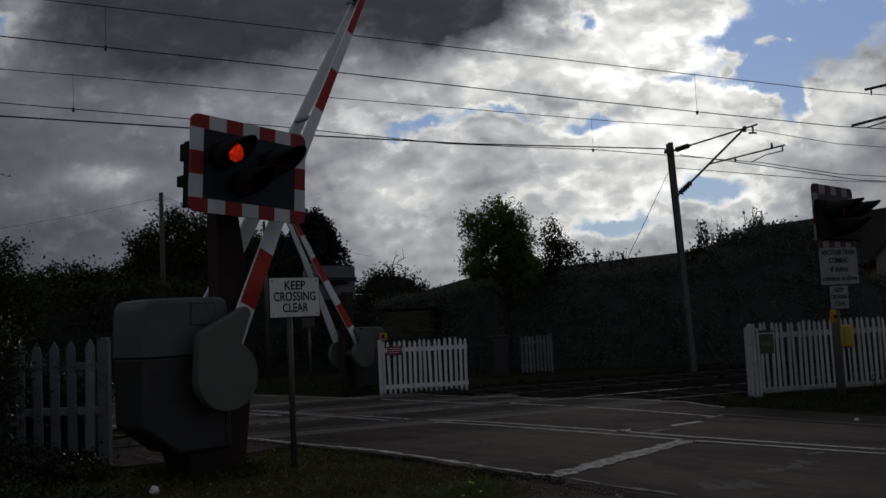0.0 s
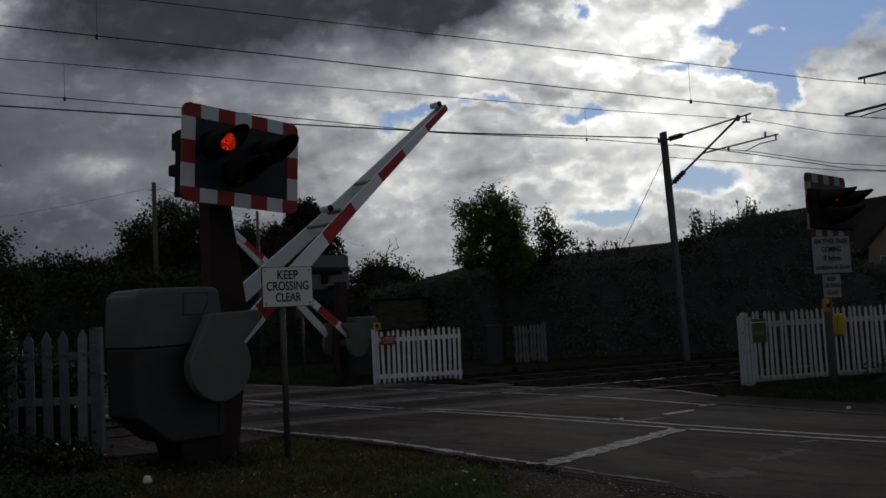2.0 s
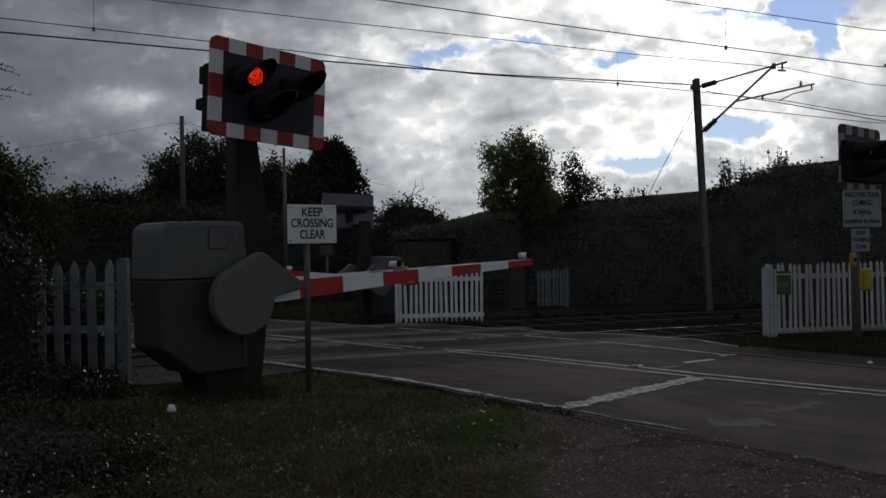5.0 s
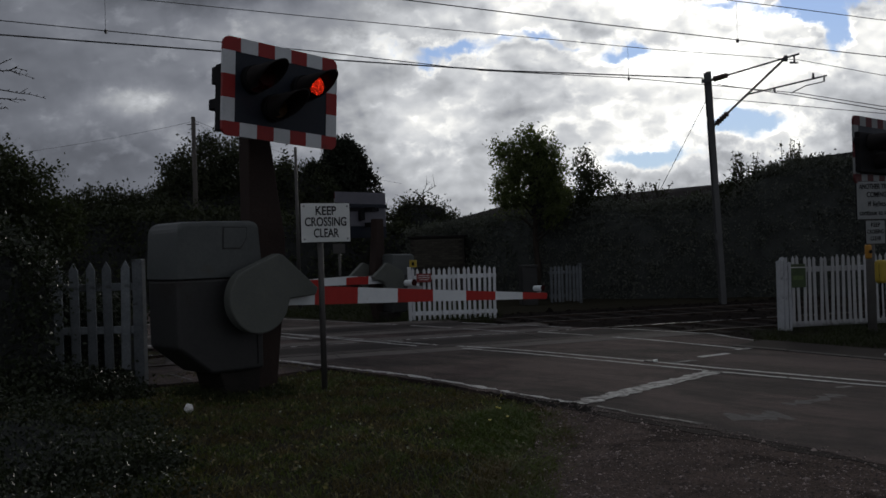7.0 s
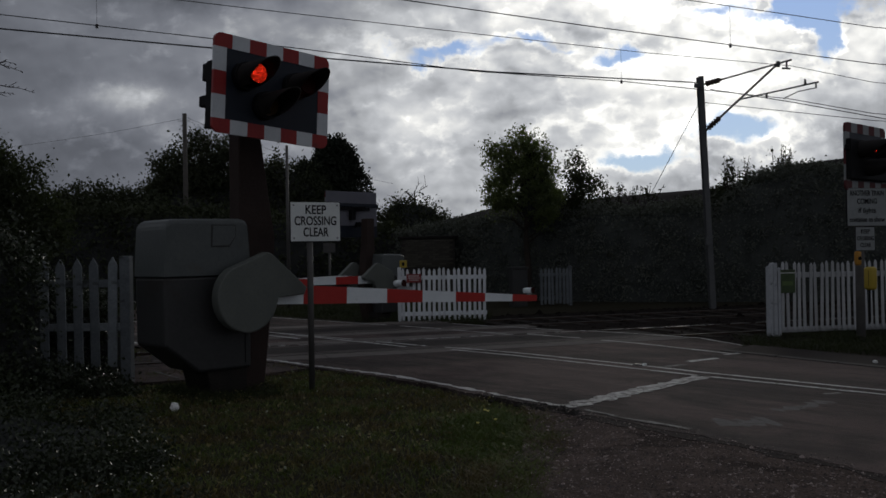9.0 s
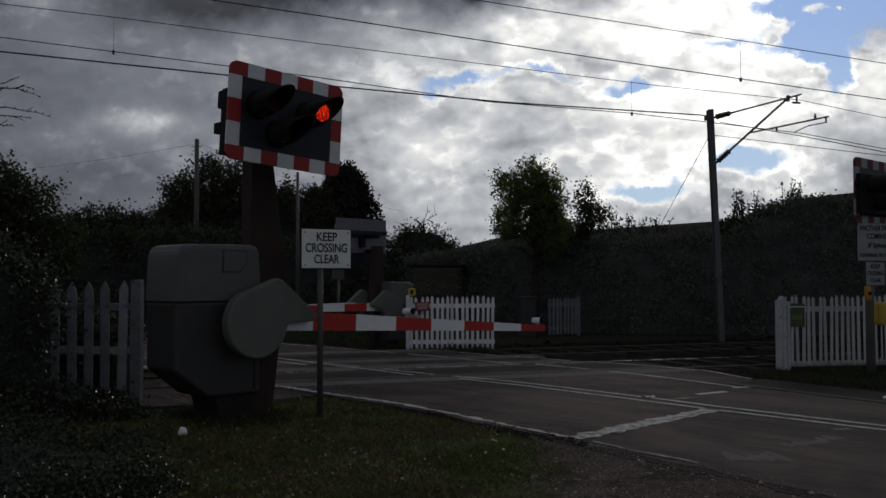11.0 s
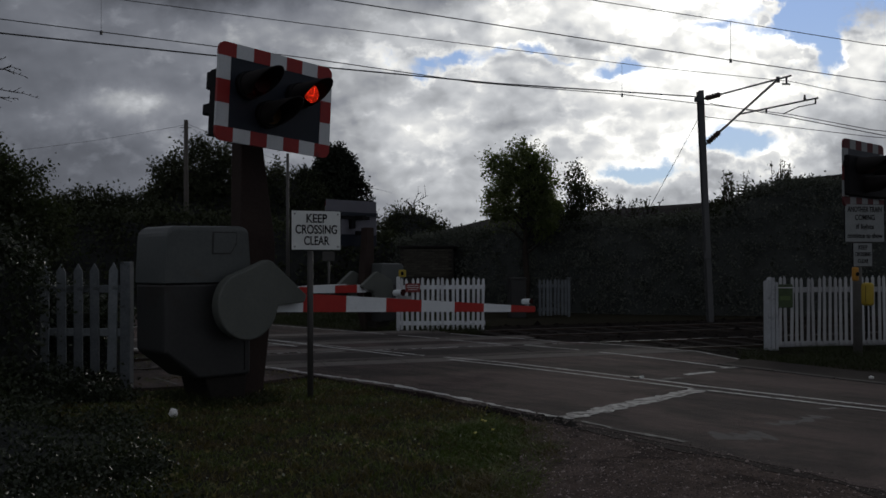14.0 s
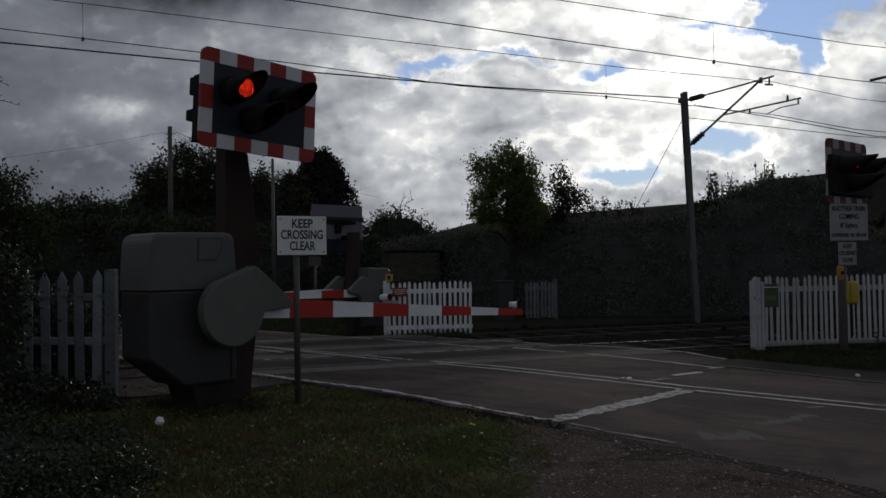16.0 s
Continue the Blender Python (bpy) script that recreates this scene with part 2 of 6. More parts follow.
def worn_asphalt(name):
    """Old asphalt: aggregate grain, wheel tracks drawn out along the road, patches and dark seams."""
    m = bpy.data.materials.new(name)
    m.use_nodes = True
    g = Nodes(m.node_tree)
    out = g.add("ShaderNodeOutputMaterial")
    sh = g.add("ShaderNodeBsdfPrincipled")
    pos = g.add("ShaderNodeTexCoord").outputs["Object"]
    turn = g.add("ShaderNodeVectorRotate")
    g.link(pos, turn.inputs["Vector"])
    turn.inputs["Angle"].default_value = radians(-45)
    road = turn.outputs[0]
    streak = g.noise(g.vmath("MULTIPLY", road, (1.0, 0.09, 1.0)), 1.9, 5.0, 0.6)
    scuff = g.noise(g.vmath("MULTIPLY", road, (1.0, 0.22, 1.0)), 9.0, 5.0, 0.65)
    blotch = g.noise(g.vmath("MULTIPLY", road, (1.0, 0.5, 1.0)), 0.75, 5.0, 0.6, 0.8)
    grain = g.noise(pos, 170.0, 3.0, 0.7)
    chips = g.noise(pos, 42.0, 4.0, 0.65)
    f = g.math("ADD", g.math("MULTIPLY", g.span(streak, 0.40, 0.66), 0.28), g.math("ADD", g.math("MULTIPLY", g.span(blotch, 0.42, 0.60), 0.50), g.math("MULTIPLY", g.span(scuff, 0.42, 0.62), 0.20)))
    colour = g.mix(f, rgb(0.044, 0.0300, 0.0280), rgb(0.450, 0.318, 0.286))
    colour = g.mix(g.math("MULTIPLY", g.span(chips, 0.56, 0.72), 0.5), colour, rgb(0.19, 0.16, 0.142))
    colour = g.mix(g.math("MULTIPLY", g.span(grain, 0.35, 0.6), 0.4), rgb(0.020, 0.018, 0.018), colour)
    # branching cracks, filled dark
    cell = g.add("ShaderNodeTexVoronoi", feature="DISTANCE_TO_EDGE")
    cell.inputs["Scale"].default_value = 0.55
    wander = g.add("ShaderNodeTexNoise")
    wander.inputs["Scale"].default_value, wander.inputs["Detail"].default_value = 2.2, 6.0
    g.link(pos, wander.inputs["Vector"])
    g.link(g.vmath("ADD", g.vmath("MULTIPLY", road, (1.0, 0.6, 1.0)), g.vmath("MULTIPLY", wander.outputs["Color"], (0.9, 0.9, 0.0))), cell.inputs["Vector"])
    crack = g.math("MULTIPLY", g.span(cell.outputs["Distance"], 0.004, 0.016, 1.0, 0.0), g.span(blotch, 0.42, 0.58, 0.0, 0.38))
    colour = g.mix(crack, colour, rgb(0.016, 0.014, 0.014))
    g.link(colour, sh.inputs["Base Color"])
    sh.inputs["Roughness"].default_value = 0.85
    sh.inputs["Specular IOR Level"].default_value = 0.16
    b = g.add("ShaderNodeBump")
    b.inputs["Strength"].default_value, b.inputs["Distance"].default_value = 0.6, 0.01
    g.link(g.math("ADD", grain, g.math("MULTIPLY", chips, 0.6)), b.inputs["Height"])
    g.link(b.outputs[0], sh.inputs["Normal"])
    g.link(sh.outputs[0], out.inputs["Surface"])
    return m


ASPHALT = worn_asphalt("asphalt")
DECK = surface("crossing_deck", (0.060, 0.053, 0.051), (0.115, 0.100, 0.093), 0.9, scale=1.8, fine=60, bump=0.4, dirt=(0.040, 0.034, 0.032), spec=0.12)
DECK_DARK = surface("dark_deck", (0.030, 0.027, 0.026), (0.056, 0.050, 0.047), 0.9, scale=1.8, fine=60, bump=0.4, dirt=(0.022, 0.020, 0.019), spec=0.1)
DECK_PALE = surface("pale_deck", (0.105, 0.095, 0.089), (0.165, 0.150, 0.140), 0.9, scale=1.8, fine=60, bump=0.4, dirt=(0.070, 0.062, 0.058), spec=0.12)
TAR = surface("tarry_edge", (0.018, 0.015, 0.014), (0.052, 0.043, 0.039), 0.9, scale=5, fine=50, bump=0.8, dirt=(0.075, 0.062, 0.055), dirt_at=0.60, spec=0.08)
EARTH = surface("earth", (0.016, 0.015, 0.010), (0.032, 0.029, 0.019), 0.95, scale=1.3, fine=40, bump=0.6, spec=0.05)
GRAVEL = surface("gravel_ground", (0.040, 0.029, 0.025), (0.140, 0.106, 0.092), 0.95, scale=3.2, fine=55, bump=1.0, dirt=(0.030, 0.022, 0.019), dirt_at=0.52, spec=0.05)
STONE = surface("loose_stone", (0.10, 0.080, 0.072), (0.25, 0.21, 0.195), 0.8, scale=9, fine=120, bump=0.3, island=0.65, spec=0.25)
BALLAST = surface("ballast", (0.010, 0.008, 0.0075), (0.022, 0.018, 0.016), 0.95, scale=5, fine=60, bump=0.6, island=0.4, spec=0.02)
LINE_PAINT = surface("road_paint", (0.30, 0.30, 0.29), (0.68, 0.68, 0.66), 0.7, scale=18, fine=70, bump=0.4, dirt=(0.085, 0.077, 0.073), dirt_at=0.54, spec=0.2)
STOP_PAINT = surface("worn_stop_paint", (0.17, 0.165, 0.155), (0.60, 0.60, 0.58), 0.75, scale=11, fine=48, bump=0.5, spread=0.75, dirt=(0.085, 0.077, 0.073), dirt_at=0.51, spec=0.2)
FAINT_PAINT = surface("worn_road_paint", (0.11, 0.107, 0.104), (0.25, 0.25, 0.24), 0.75, scale=14, fine=80, bump=0.4, dirt=(0.06, 0.056, 0.054), dirt_at=0.46, spec=0.2)
PATCH_PAINT = surface("old_paint_patch", (0.092, 0.086, 0.084), (0.165, 0.160, 0.156), 0.9, scale=16, fine=60, bump=0.2, dirt=(0.080, 0.069, 0.065), dirt_at=0.53, spec=0.12)
# darker sign white and red: the weaker light over there is in the colour
DIM_WHITE = surface("dimly_lit_sign_white", (0.20, 0.215, 0.215), (0.27, 0.285, 0.285), 0.55, scale=4, fine=50, bump=0.04, dirt=(0.15, 0.16, 0.155), spec=0.2)
DIM_RED = surface("dimly_lit_sign_red", (0.085, 0.024, 0.026), (0.112, 0.032, 0.034), 0.6, scale=5, fine=50, bump=0.04, dirt=(0.06, 0.014, 0.013), spec=0.15)
POST_PALE = surface("pale_post_paint", (0.12, 0.117, 0.112), (0.17, 0.165, 0.158), 0.7, scale=4, fine=50, bump=0.08, dirt=(0.08, 0.076, 0.07), spec=0.2)
SLEEPER_WOOD = surface("tarred_timber", (0.014, 0.012, 0.010), (0.026, 0.021, 0.018), 0.9, scale=3, fine=50, bump=0.3, spec=0.1)
FENCE_WOOD = surface("dull_white_painted_wood", (0.36, 0.37, 0.38), (0.47, 0.48, 0.49), 0.65, scale=4, fine=45, bump=0.12, dirt=(0.22, 0.23, 0.21), dirt_at=0.58, random_tint=0.14, spec=0.2)
FLAKING_PAINT = surface("flaking_white_paint", (0.34, 0.36, 0.38), (0.46, 0.48, 0.50), 0.75, scale=7, fine=40, bump=0.3, dirt=(0.05, 0.045, 0.04), dirt_at=0.56, spec=0.15)
CONCRETE = surface("concrete", (0.065, 0.061, 0.055), (0.105, 0.10, 0.092), 0.9, scale=2, fine=70, bump=0.3, dirt=(0.04, 0.037, 0.032), spec=0.15)
PAVEMENT = surface("pavement", (0.028, 0.024, 0.022), (0.044, 0.038, 0.034), 0.9, scale=1.5, fine=70, bump=0.4, dirt=(0.022, 0.020, 0.017), spec=0.08)
WHITE_WOOD = surface("white_painted_wood", (0.55, 0.58, 0.60), (0.70, 0.73, 0.75), 0.55, scale=4, fine=45, bump=0.12, dirt=(0.32, 0.33, 0.32), dirt_at=0.58, random_tint=0.14)
# grimy weathered white, darkened further for the shade of the bush
OLD_SHADED_WOOD = surface("weathered_shaded_white_wood", (0.135, 0.152, 0.165), (0.225, 0.245, 0.26), 0.75, scale=4, fine=40, bump=0.2, dirt=(0.06, 0.065, 0.06), dirt_at=0.54, random_tint=0.22, spec=0.15)
# old fence wood again, darkened in colour for the deep shade it stands in
SHADED_WOOD = surface("shaded_weathered_wood", (0.085, 0.096, 0.105), (0.145, 0.158, 0.168), 0.8, scale=4, fine=40, bump=0.2, dirt=(0.045, 0.048, 0.045), dirt_at=0.52, random_tint=0.25, spec=0.1)
CABINET = surface("grey_green_paint", (0.064, 0.073, 0.073), (0.088, 0.097, 0.095), 0.42, scale=2.5, fine=30, bump=0.05, dirt=(0.074, 0.074, 0.066), dirt_at=0.58, spec=0.35)
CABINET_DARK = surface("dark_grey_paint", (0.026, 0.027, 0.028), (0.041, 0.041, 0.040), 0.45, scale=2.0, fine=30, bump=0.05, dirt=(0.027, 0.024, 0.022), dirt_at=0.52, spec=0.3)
FOOT = surface("dark_cast_foot", (0.014, 0.013, 0.012), (0.026, 0.023, 0.020), 0.8, scale=4, fine=40, bump=0.2, dirt=(0.030, 0.024, 0.018), spec=0.15)
PLATE = surface("grey_green_arm_paint", (0.088, 0.097, 0.088), (0.116, 0.124, 0.112), 0.5, scale=3, fine=40, bump=0.05, dirt=(0.08, 0.084, 0.072), spec=0.3)
BROWN = surface("rusty_brown_post", (0.028, 0.020, 0.018), (0.048, 0.034, 0.029), 0.8, scale=3, fine=35, bump=0.15, dirt=(0.026, 0.020, 0.018), spec=0.15)
BLACK = surface("matt_black", (0.006, 0.006, 0.007), (0.010, 0.010, 0.011), 0.7, scale=5, fine=60, bump=0.05, spec=0.15)
HOOD = surface("hood_black", (0.018, 0.016, 0.016), (0.026, 0.023, 0.023), 0.7, scale=5, fine=60, bump=0.05, spec=0.15)
NAVY = surface("dark_blue_black_board", (0.009, 0.013, 0.022), (0.014, 0.019, 0.029), 0.5, scale=5, fine=50, bump=0.04, spec=0.25)
RED = surface("reflective_red", (0.34, 0.018, 0.014), (0.42, 0.026, 0.020), 0.45, scale=5, fine=50, bump=0.04, dirt=(0.22, 0.025, 0.02), spec=0.3)
BORDER_RED = surface("border_red", (0.23, 0.016, 0.016), (0.29, 0.022, 0.020), 0.45, scale=5, fine=50, bump=0.04, dirt=(0.15, 0.02, 0.02), spec=0.3)
WHITE = surface("reflective_white", (0.48, 0.51, 0.53), (0.58, 0.61, 0.63), 0.42, scale=4, fine=50, bump=0.04, dirt=(0.40, 0.42, 0.42))
BOOM_WHITE = surface("boom_white", (0.62, 0.67, 0.69), (0.74, 0.78, 0.79), 0.4, scale=3, fine=40, bump=0.03, dirt=(0.48, 0.50, 0.48))
SIGN_WHITE = surface("sign_white", (0.63, 0.66, 0.64), (0.71, 0.74, 0.72), 0.45, scale=4, fine=50, bump=0.03, dirt=(0.58, 0.60, 0.56))
STEEL = surface("galvanised_steel", (0.22, 0.225, 0.23), (0.32, 0.325, 0.33), 0.45, 0.6, scale=4, fine=60, bump=0.06, dirt=(0.16, 0.15, 0.14))
GREY_POST = surface("grey_post_paint", (0.048, 0.046, 0.044), (0.074, 0.071, 0.067), 0.6, scale=4, fine=50, bump=0.08, dirt=(0.05, 0.047, 0.042))
MAST = surface("mast_steel", (0.075, 0.078, 0.08), (0.11, 0.113, 0.115), 0.7, scale=3, fine=50, bump=0.08, dirt=(0.05, 0.046, 0.042), spec=0.3)
RAIL_TOP = surface("polished_rail", (0.42, 0.41, 0.40), (0.52, 0.51, 0.50), 0.28, 1.0, scale=3, fine=60, bump=0.03)
RAIL_DULL = surface("dull_rail", (0.08, 0.073, 0.068), (0.12, 0.11, 0.10), 0.6, 0.45, scale=3, fine=60, bump=0.03)
RAIL_SIDE = surface("rusty_rail", (0.030, 0.021, 0.016), (0.050, 0.034, 0.026), 0.85, scale=6, fine=60, bump=0.2, spec=0.2)
WIRE = surface("dark_wire", (0.02, 0.02, 0.021), (0.03, 0.03, 0.031), 0.6, scale=3, fine=20, bump=0.0)
INSULATOR = surface("brown_insulator", (0.05, 0.03, 0.025), (0.07, 0.045, 0.035), 0.3, scale=8, fine=40, bump=0.05)
YELLOW = surface("yellow_plastic", (0.34, 0.25, 0.028), (0.42, 0.31, 0.045), 0.5, scale=5, fine=40, bump=0.03, dirt=(0.26, 0.20, 0.045), spec=0.3)
ORANGE = surface("orange_yellow_plastic", (0.36, 0.17, 0.02), (0.42, 0.21, 0.03), 0.5, scale=5, fine=40, bump=0.03, spec=0.3)
GREEN = surface("green_sign", (0.060, 0.090, 0.044), (0.085, 0.120, 0.062), 0.6, scale=5, fine=40, bump=0.03, spec=0.2)
PALE_GREEN = surface("pale_green_print", (0.10, 0.15, 0.055), (0.13, 0.19, 0.075), 0.6, scale=9, fine=40, bump=0.02, spec=0.2)
RED_SIGN = surface("red_sign", (0.18, 0.022, 0.022), (0.24, 0.035, 0.032), 0.5, scale=5, fine=40, bump=0.03)
LENS_RED = surface("dark_red_lens", (0.022, 0.003, 0.003), (0.034, 0.005, 0.004), 0.6, scale=20, fine=150, bump=0.2, spec=0.1)
LENS_AMBER = surface("dark_amber_lens", (0.07, 0.03, 0.004), (0.10, 0.045, 0.006), 0.35, scale=20, fine=150, bump=0.2)
LIT_RED = glowing("lit_red_lens", (1.0, 0.038, 0.013), 2.7, (0.1, 0, 0))
BACK_GREY = surface("grey_board_back", (0.10, 0.10, 0.122), (0.135, 0.135, 0.16), 0.6, scale=3, fine=40, bump=0.05, dirt=(0.11, 0.11, 0.12))
POLE_WOOD = surface("pole_wood", (0.052, 0.047, 0.041), (0.082, 0.074, 0.064), 0.85, scale=3, fine=40, bump=0.3)
BARK = surface("bark", (0.024, 0.020, 0.017), (0.046, 0.038, 0.031), 0.95, scale=5, fine=35, bump=0.6, spec=0.1)
BRICK = surface("buff_brick", (0.062, 0.059, 0.049), (0.094, 0.088, 0.073), 0.9, scale=3, fine=60, bump=0.2, random_tint=0.2, spec=0.1)
MORTAR = surface("mortar", (0.045, 0.042, 0.038), (0.064, 0.060, 0.054), 0.95, scale=4, fine=60, bump=0.3, spec=0.1)
RENDER = surface("buff_render", (0.20, 0.165, 0.125), (0.255, 0.215, 0.165), 0.9, scale=2, fine=60, bump=0.15, dirt=(0.155, 0.128, 0.095), spec=0.1)
ROOF = surface("dark_roof", (0.022, 0.020, 0.020), (0.038, 0.035, 0.033), 0.95, scale=2, fine=40, bump=0.3, random_tint=0.25, dirt=(0.042, 0.044, 0.032), spec=0.05)
GLASS = surface("window_glass", (0.03, 0.035, 0.04), (0.04, 0.045, 0.05), 0.1, scale=2, fine=10, bump=0.0)
FRAME_WHITE = surface("window_frame_white", (0.60, 0.61, 0.60), (0.70, 0.71, 0.70), 0.5, scale=4, fine=40, bump=0.04)
# solid bodies coloured as shade among leaves, lifted a little for glare
HEDGE_CORE = surface("foliage_shade", (0.030, 0.032, 0.032), (0.050, 0.053, 0.051), 1.0, scale=3, fine=20, bump=0.5, spec=0.0)
# paler core for the railway hedge: glare haze put into its colour
HAZED_CORE = surface("hazed_hedge_depth", (0.044, 0.049, 0.047), (0.076, 0.082, 0.077), 1.0, scale=3, fine=20, bump=0.5, spec=0.0)
LEAF_DARK = leafy("dark_leaves", (0.024, 0.030, 0.017), (0.046, 0.052, 0.026), 0.15, 0.8)
# paler than the other leaves: the sun's glare haze is in the colour
LEAF_HEDGE = leafy("hazed_hedge_leaves", (0.070, 0.078, 0.070), (0.108, 0.116, 0.098), 0.08, 1.0)
LEAF_MID = leafy("green_leaves", (0.022, 0.028, 0.015), (0.044, 0.052, 0.026), 0.3, 0.75)
LEAF_LIGHT = leafy("ash_leaves", (0.070, 0.088, 0.040), (0.125, 0.145, 0.070), 0.5)
LEAF_CONIFER = leafy("conifer_sprays", (0.008, 0.012, 0.007), (0.016, 0.021, 0.011), 0.06, 0.8)
LEAF_IVY = leafy("ivy_leaves", (0.012, 0.017, 0.009), (0.036, 0.046, 0.023), 0.10, 0.36)
GRASS = leafy("grass_blades", (0.046, 0.066, 0.016), (0.092, 0.112, 0.034), 0.3, 0.6, (0.080, 0.058, 0.028))
LUSH_GRASS = leafy("lush_grass_blades", (0.040, 0.066, 0.014), (0.074, 0.100, 0.026), 0.35, 0.6)
# darker copy of the verge grass, with shade put into its colour
SHADE_GRASS = leafy("shaded_grass_blades", (0.016, 0.022, 0.007), (0.034, 0.040, 0.014), 0.25, 0.7)
DRY_GRASS = leafy("dry_grass", (0.09, 0.072, 0.036), (0.22, 0.19, 0.11), 0.3, 0.6)
PALE_SPECK = leafy("pale_speck_tone", (0.16, 0.165, 0.15), (0.36, 0.36, 0.34), 0.3, 0.6)
PETAL = leafy("pale_yellow_petals", (0.55, 0.45, 0.08), (0.65, 0.6, 0.25), 0.3, 0.6)
PAPER = surface("white_paper", (0.68, 0.68, 0.66), (0.78, 0.78, 0.76), 0.7, scale=12, fine=60, bump=0.3, dirt=(0.45, 0.44, 0.4))


# ---- mesh helpers ----
def part(name, bm, material, parent=None, label="", smooth=False):
    """Links a bmesh as one mesh object under its thing."""
    me = bpy.data.meshes.new(name)
    bm.to_mesh(me)
    bm.free()
    for m in material if isinstance(material, (list, tuple)) else (material,):
        me.materials.append(m)
    if smooth:
        for p in me.polygons:
            p.use_smooth = True
    ob = new(name, me)
    ob.parent = parent
    return tagged(ob, label)


def empty(name, m, label, category, group="", kind=""):
    ob = new(name)
    ob.empty_display_size = 0.2
    ob.matrix_basis = m
    return tagged(ob, label, category, group, kind)


def put_box(bm, x0, y0, z0, x1, y1, z1, mat=0, m=None):
    vs = [bm.verts.new((x, y, z)) for z in (z0, z1) for y in (y0, y1) for x in (x0, x1)]
    if m is not None:
        for v in vs:
            v.co = m @ v.co
    for f in ((0, 2, 3, 1), (4, 5, 7, 6), (0, 1, 5, 4), (1, 3, 7, 5), (3, 2, 6, 7), (2, 0, 4, 6)):
        bm.faces.new([vs[i] for i in f]).material_index = mat
    return vs


def box(x0, y0, z0, x1, y1, z1, bevel=0.0, seg=2):
    bm = bmesh.new()
    put_box(bm, x0, y0, z0, x1, y1, z1)
    if bevel:
        bmesh.ops.bevel(bm, geom=bm.edges[:], offset=bevel, segments=seg, affect="EDGES", profile=0.5)
    return bm


def put_tube(bm, a, b, ra, rb=None, sides=10, caps=True, mat=0):
    a, b = Vector(a), Vector(b)
    rb = ra if rb is None else rb
    q = (b - a).to_track_quat("Z", "Y")
    rings = []
    for p, r in ((a, ra), (b, rb)):
        rings.append([bm.verts.new(p + q @ Vector((r * math.cos(2 * math.pi * i / sides), r * math.sin(2 * math.pi * i / sides), 0))) for i in range(sides)])
    for i in range(sides):
        f = bm.faces.new((rings[0][i], rings[0][(i + 1) % sides], rings[1][(i + 1) % sides], rings[1][i]))
        f.smooth, f.material_index = True, mat
    if caps:
        bm.faces.new(rings[0][::-1]).material_index = mat
        bm.faces.new(rings[1]).material_index = mat
    return rings


def tube(a, b, ra, rb=None, sides=12):
    bm = bmesh.new()
    put_tube(bm, a, b, ra, rb, sides)
    return bm


def prism(outline, y0, y1, bevel=0.0, seg=2, rim_mat=0):
    """An outline in x and z, pulled from y0 to y1."""
    bm = bmesh.new()
    lo = [bm.verts.new((x, y0, z)) for x, z in outline]
    hi = [bm.verts.new((x, y1, z)) for x, z in outline]
    n = len(outline)
    bm.faces.new(lo)
    bm.faces.new(hi[::-1])
    for i in range(n):
        bm.faces.new((lo[i], hi[i], hi[(i + 1) % n], lo[(i + 1) % n])).material_index = rim_mat
    bmesh.ops.recalc_face_normals(bm, faces=bm.faces)
    if bevel:
        bmesh.ops.bevel(bm, geom=[e for e in bm.edges if e.calc_length() > bevel * 2.5], offset=bevel, segments=seg, affect="EDGES", profile=0.5)
    return bm


def flat(outline, z0, z1):
    """An outline in x and y, from z0 to z1."""
    bm = bmesh.new()
    lo = [bm.verts.new((x, y, z0)) for x, y in outline]
    hi = [bm.verts.new((x, y, z1)) for x, y in outline]
    n = len(outline)
    bm.faces.new(hi)
    bm.faces.new(lo[::-1])
    for i in range(n):
        bm.faces.new((lo[i], lo[(i + 1) % n], hi[(i + 1) % n], hi[i]))
    bmesh.ops.recalc_face_normals(bm, faces=bm.faces)
    return bm


def writing(text, size, parent, material, m, width=None, name="letter"):
    """Raised letters, centred on the pose m, in its x and y plane."""
    cu = bpy.data.curves.new(name, "FONT")
    cu.body, cu.size, cu.align_x, cu.align_y, cu.extrude, cu.offset = text, size, "CENTER", "CENTER", 0.0015, size * 0.017
    tmp = new("letters", cu)
    bpy.context.view_layer.update()
    me = bpy.data.meshes.new_from_object(tmp.evaluated_get(bpy.context.evaluated_depsgraph_get()))
    bpy.data.objects.remove(tmp)
    if width:
        xs = [v.co.x for v in me.vertices]
        k = width / (max(xs) - min(xs))
        for v in me.vertices:
            v.co.x *= k
    # each letter on its own: faces whose spans in x overlap
    spans = []
    for p in sorted(me.polygons, key=lambda q: min(me.vertices[v].co.x for v in q.vertices)):
        lo, hi = min(me.vertices[v].co.x for v in p.vertices), max(me.vertices[v].co.x for v in p.vertices)
        if spans and lo < spans[-1][1] - 1e-5:
            spans[-1][1] = max(spans[-1][1], hi)
            spans[-1][2].append(p)
        else:
            spans.append([lo, hi, [p]])
    for lo, hi, polys in spans:
        used = sorted({v for p in polys for v in p.vertices})
        place = {v: k for k, v in enumerate(used)}
        letter = bpy.data.meshes.new(name)
        letter.from_pydata([tuple(me.vertices[v].co) for v in used], [], [[place[v] for v in p.vertices] for p in polys])
        letter.materials.append(material)
        ob = new(name, letter)
        ob.parent = parent
        ob.matrix_basis = m
    bpy.data.meshes.remove(me)


R45 = math.sqrt(0.5)


def at(u, v, z=0.0):
    """Road frame to world: u runs across the road, v along it."""
    return (R45 * (u - v), R45 * (u + v), z)


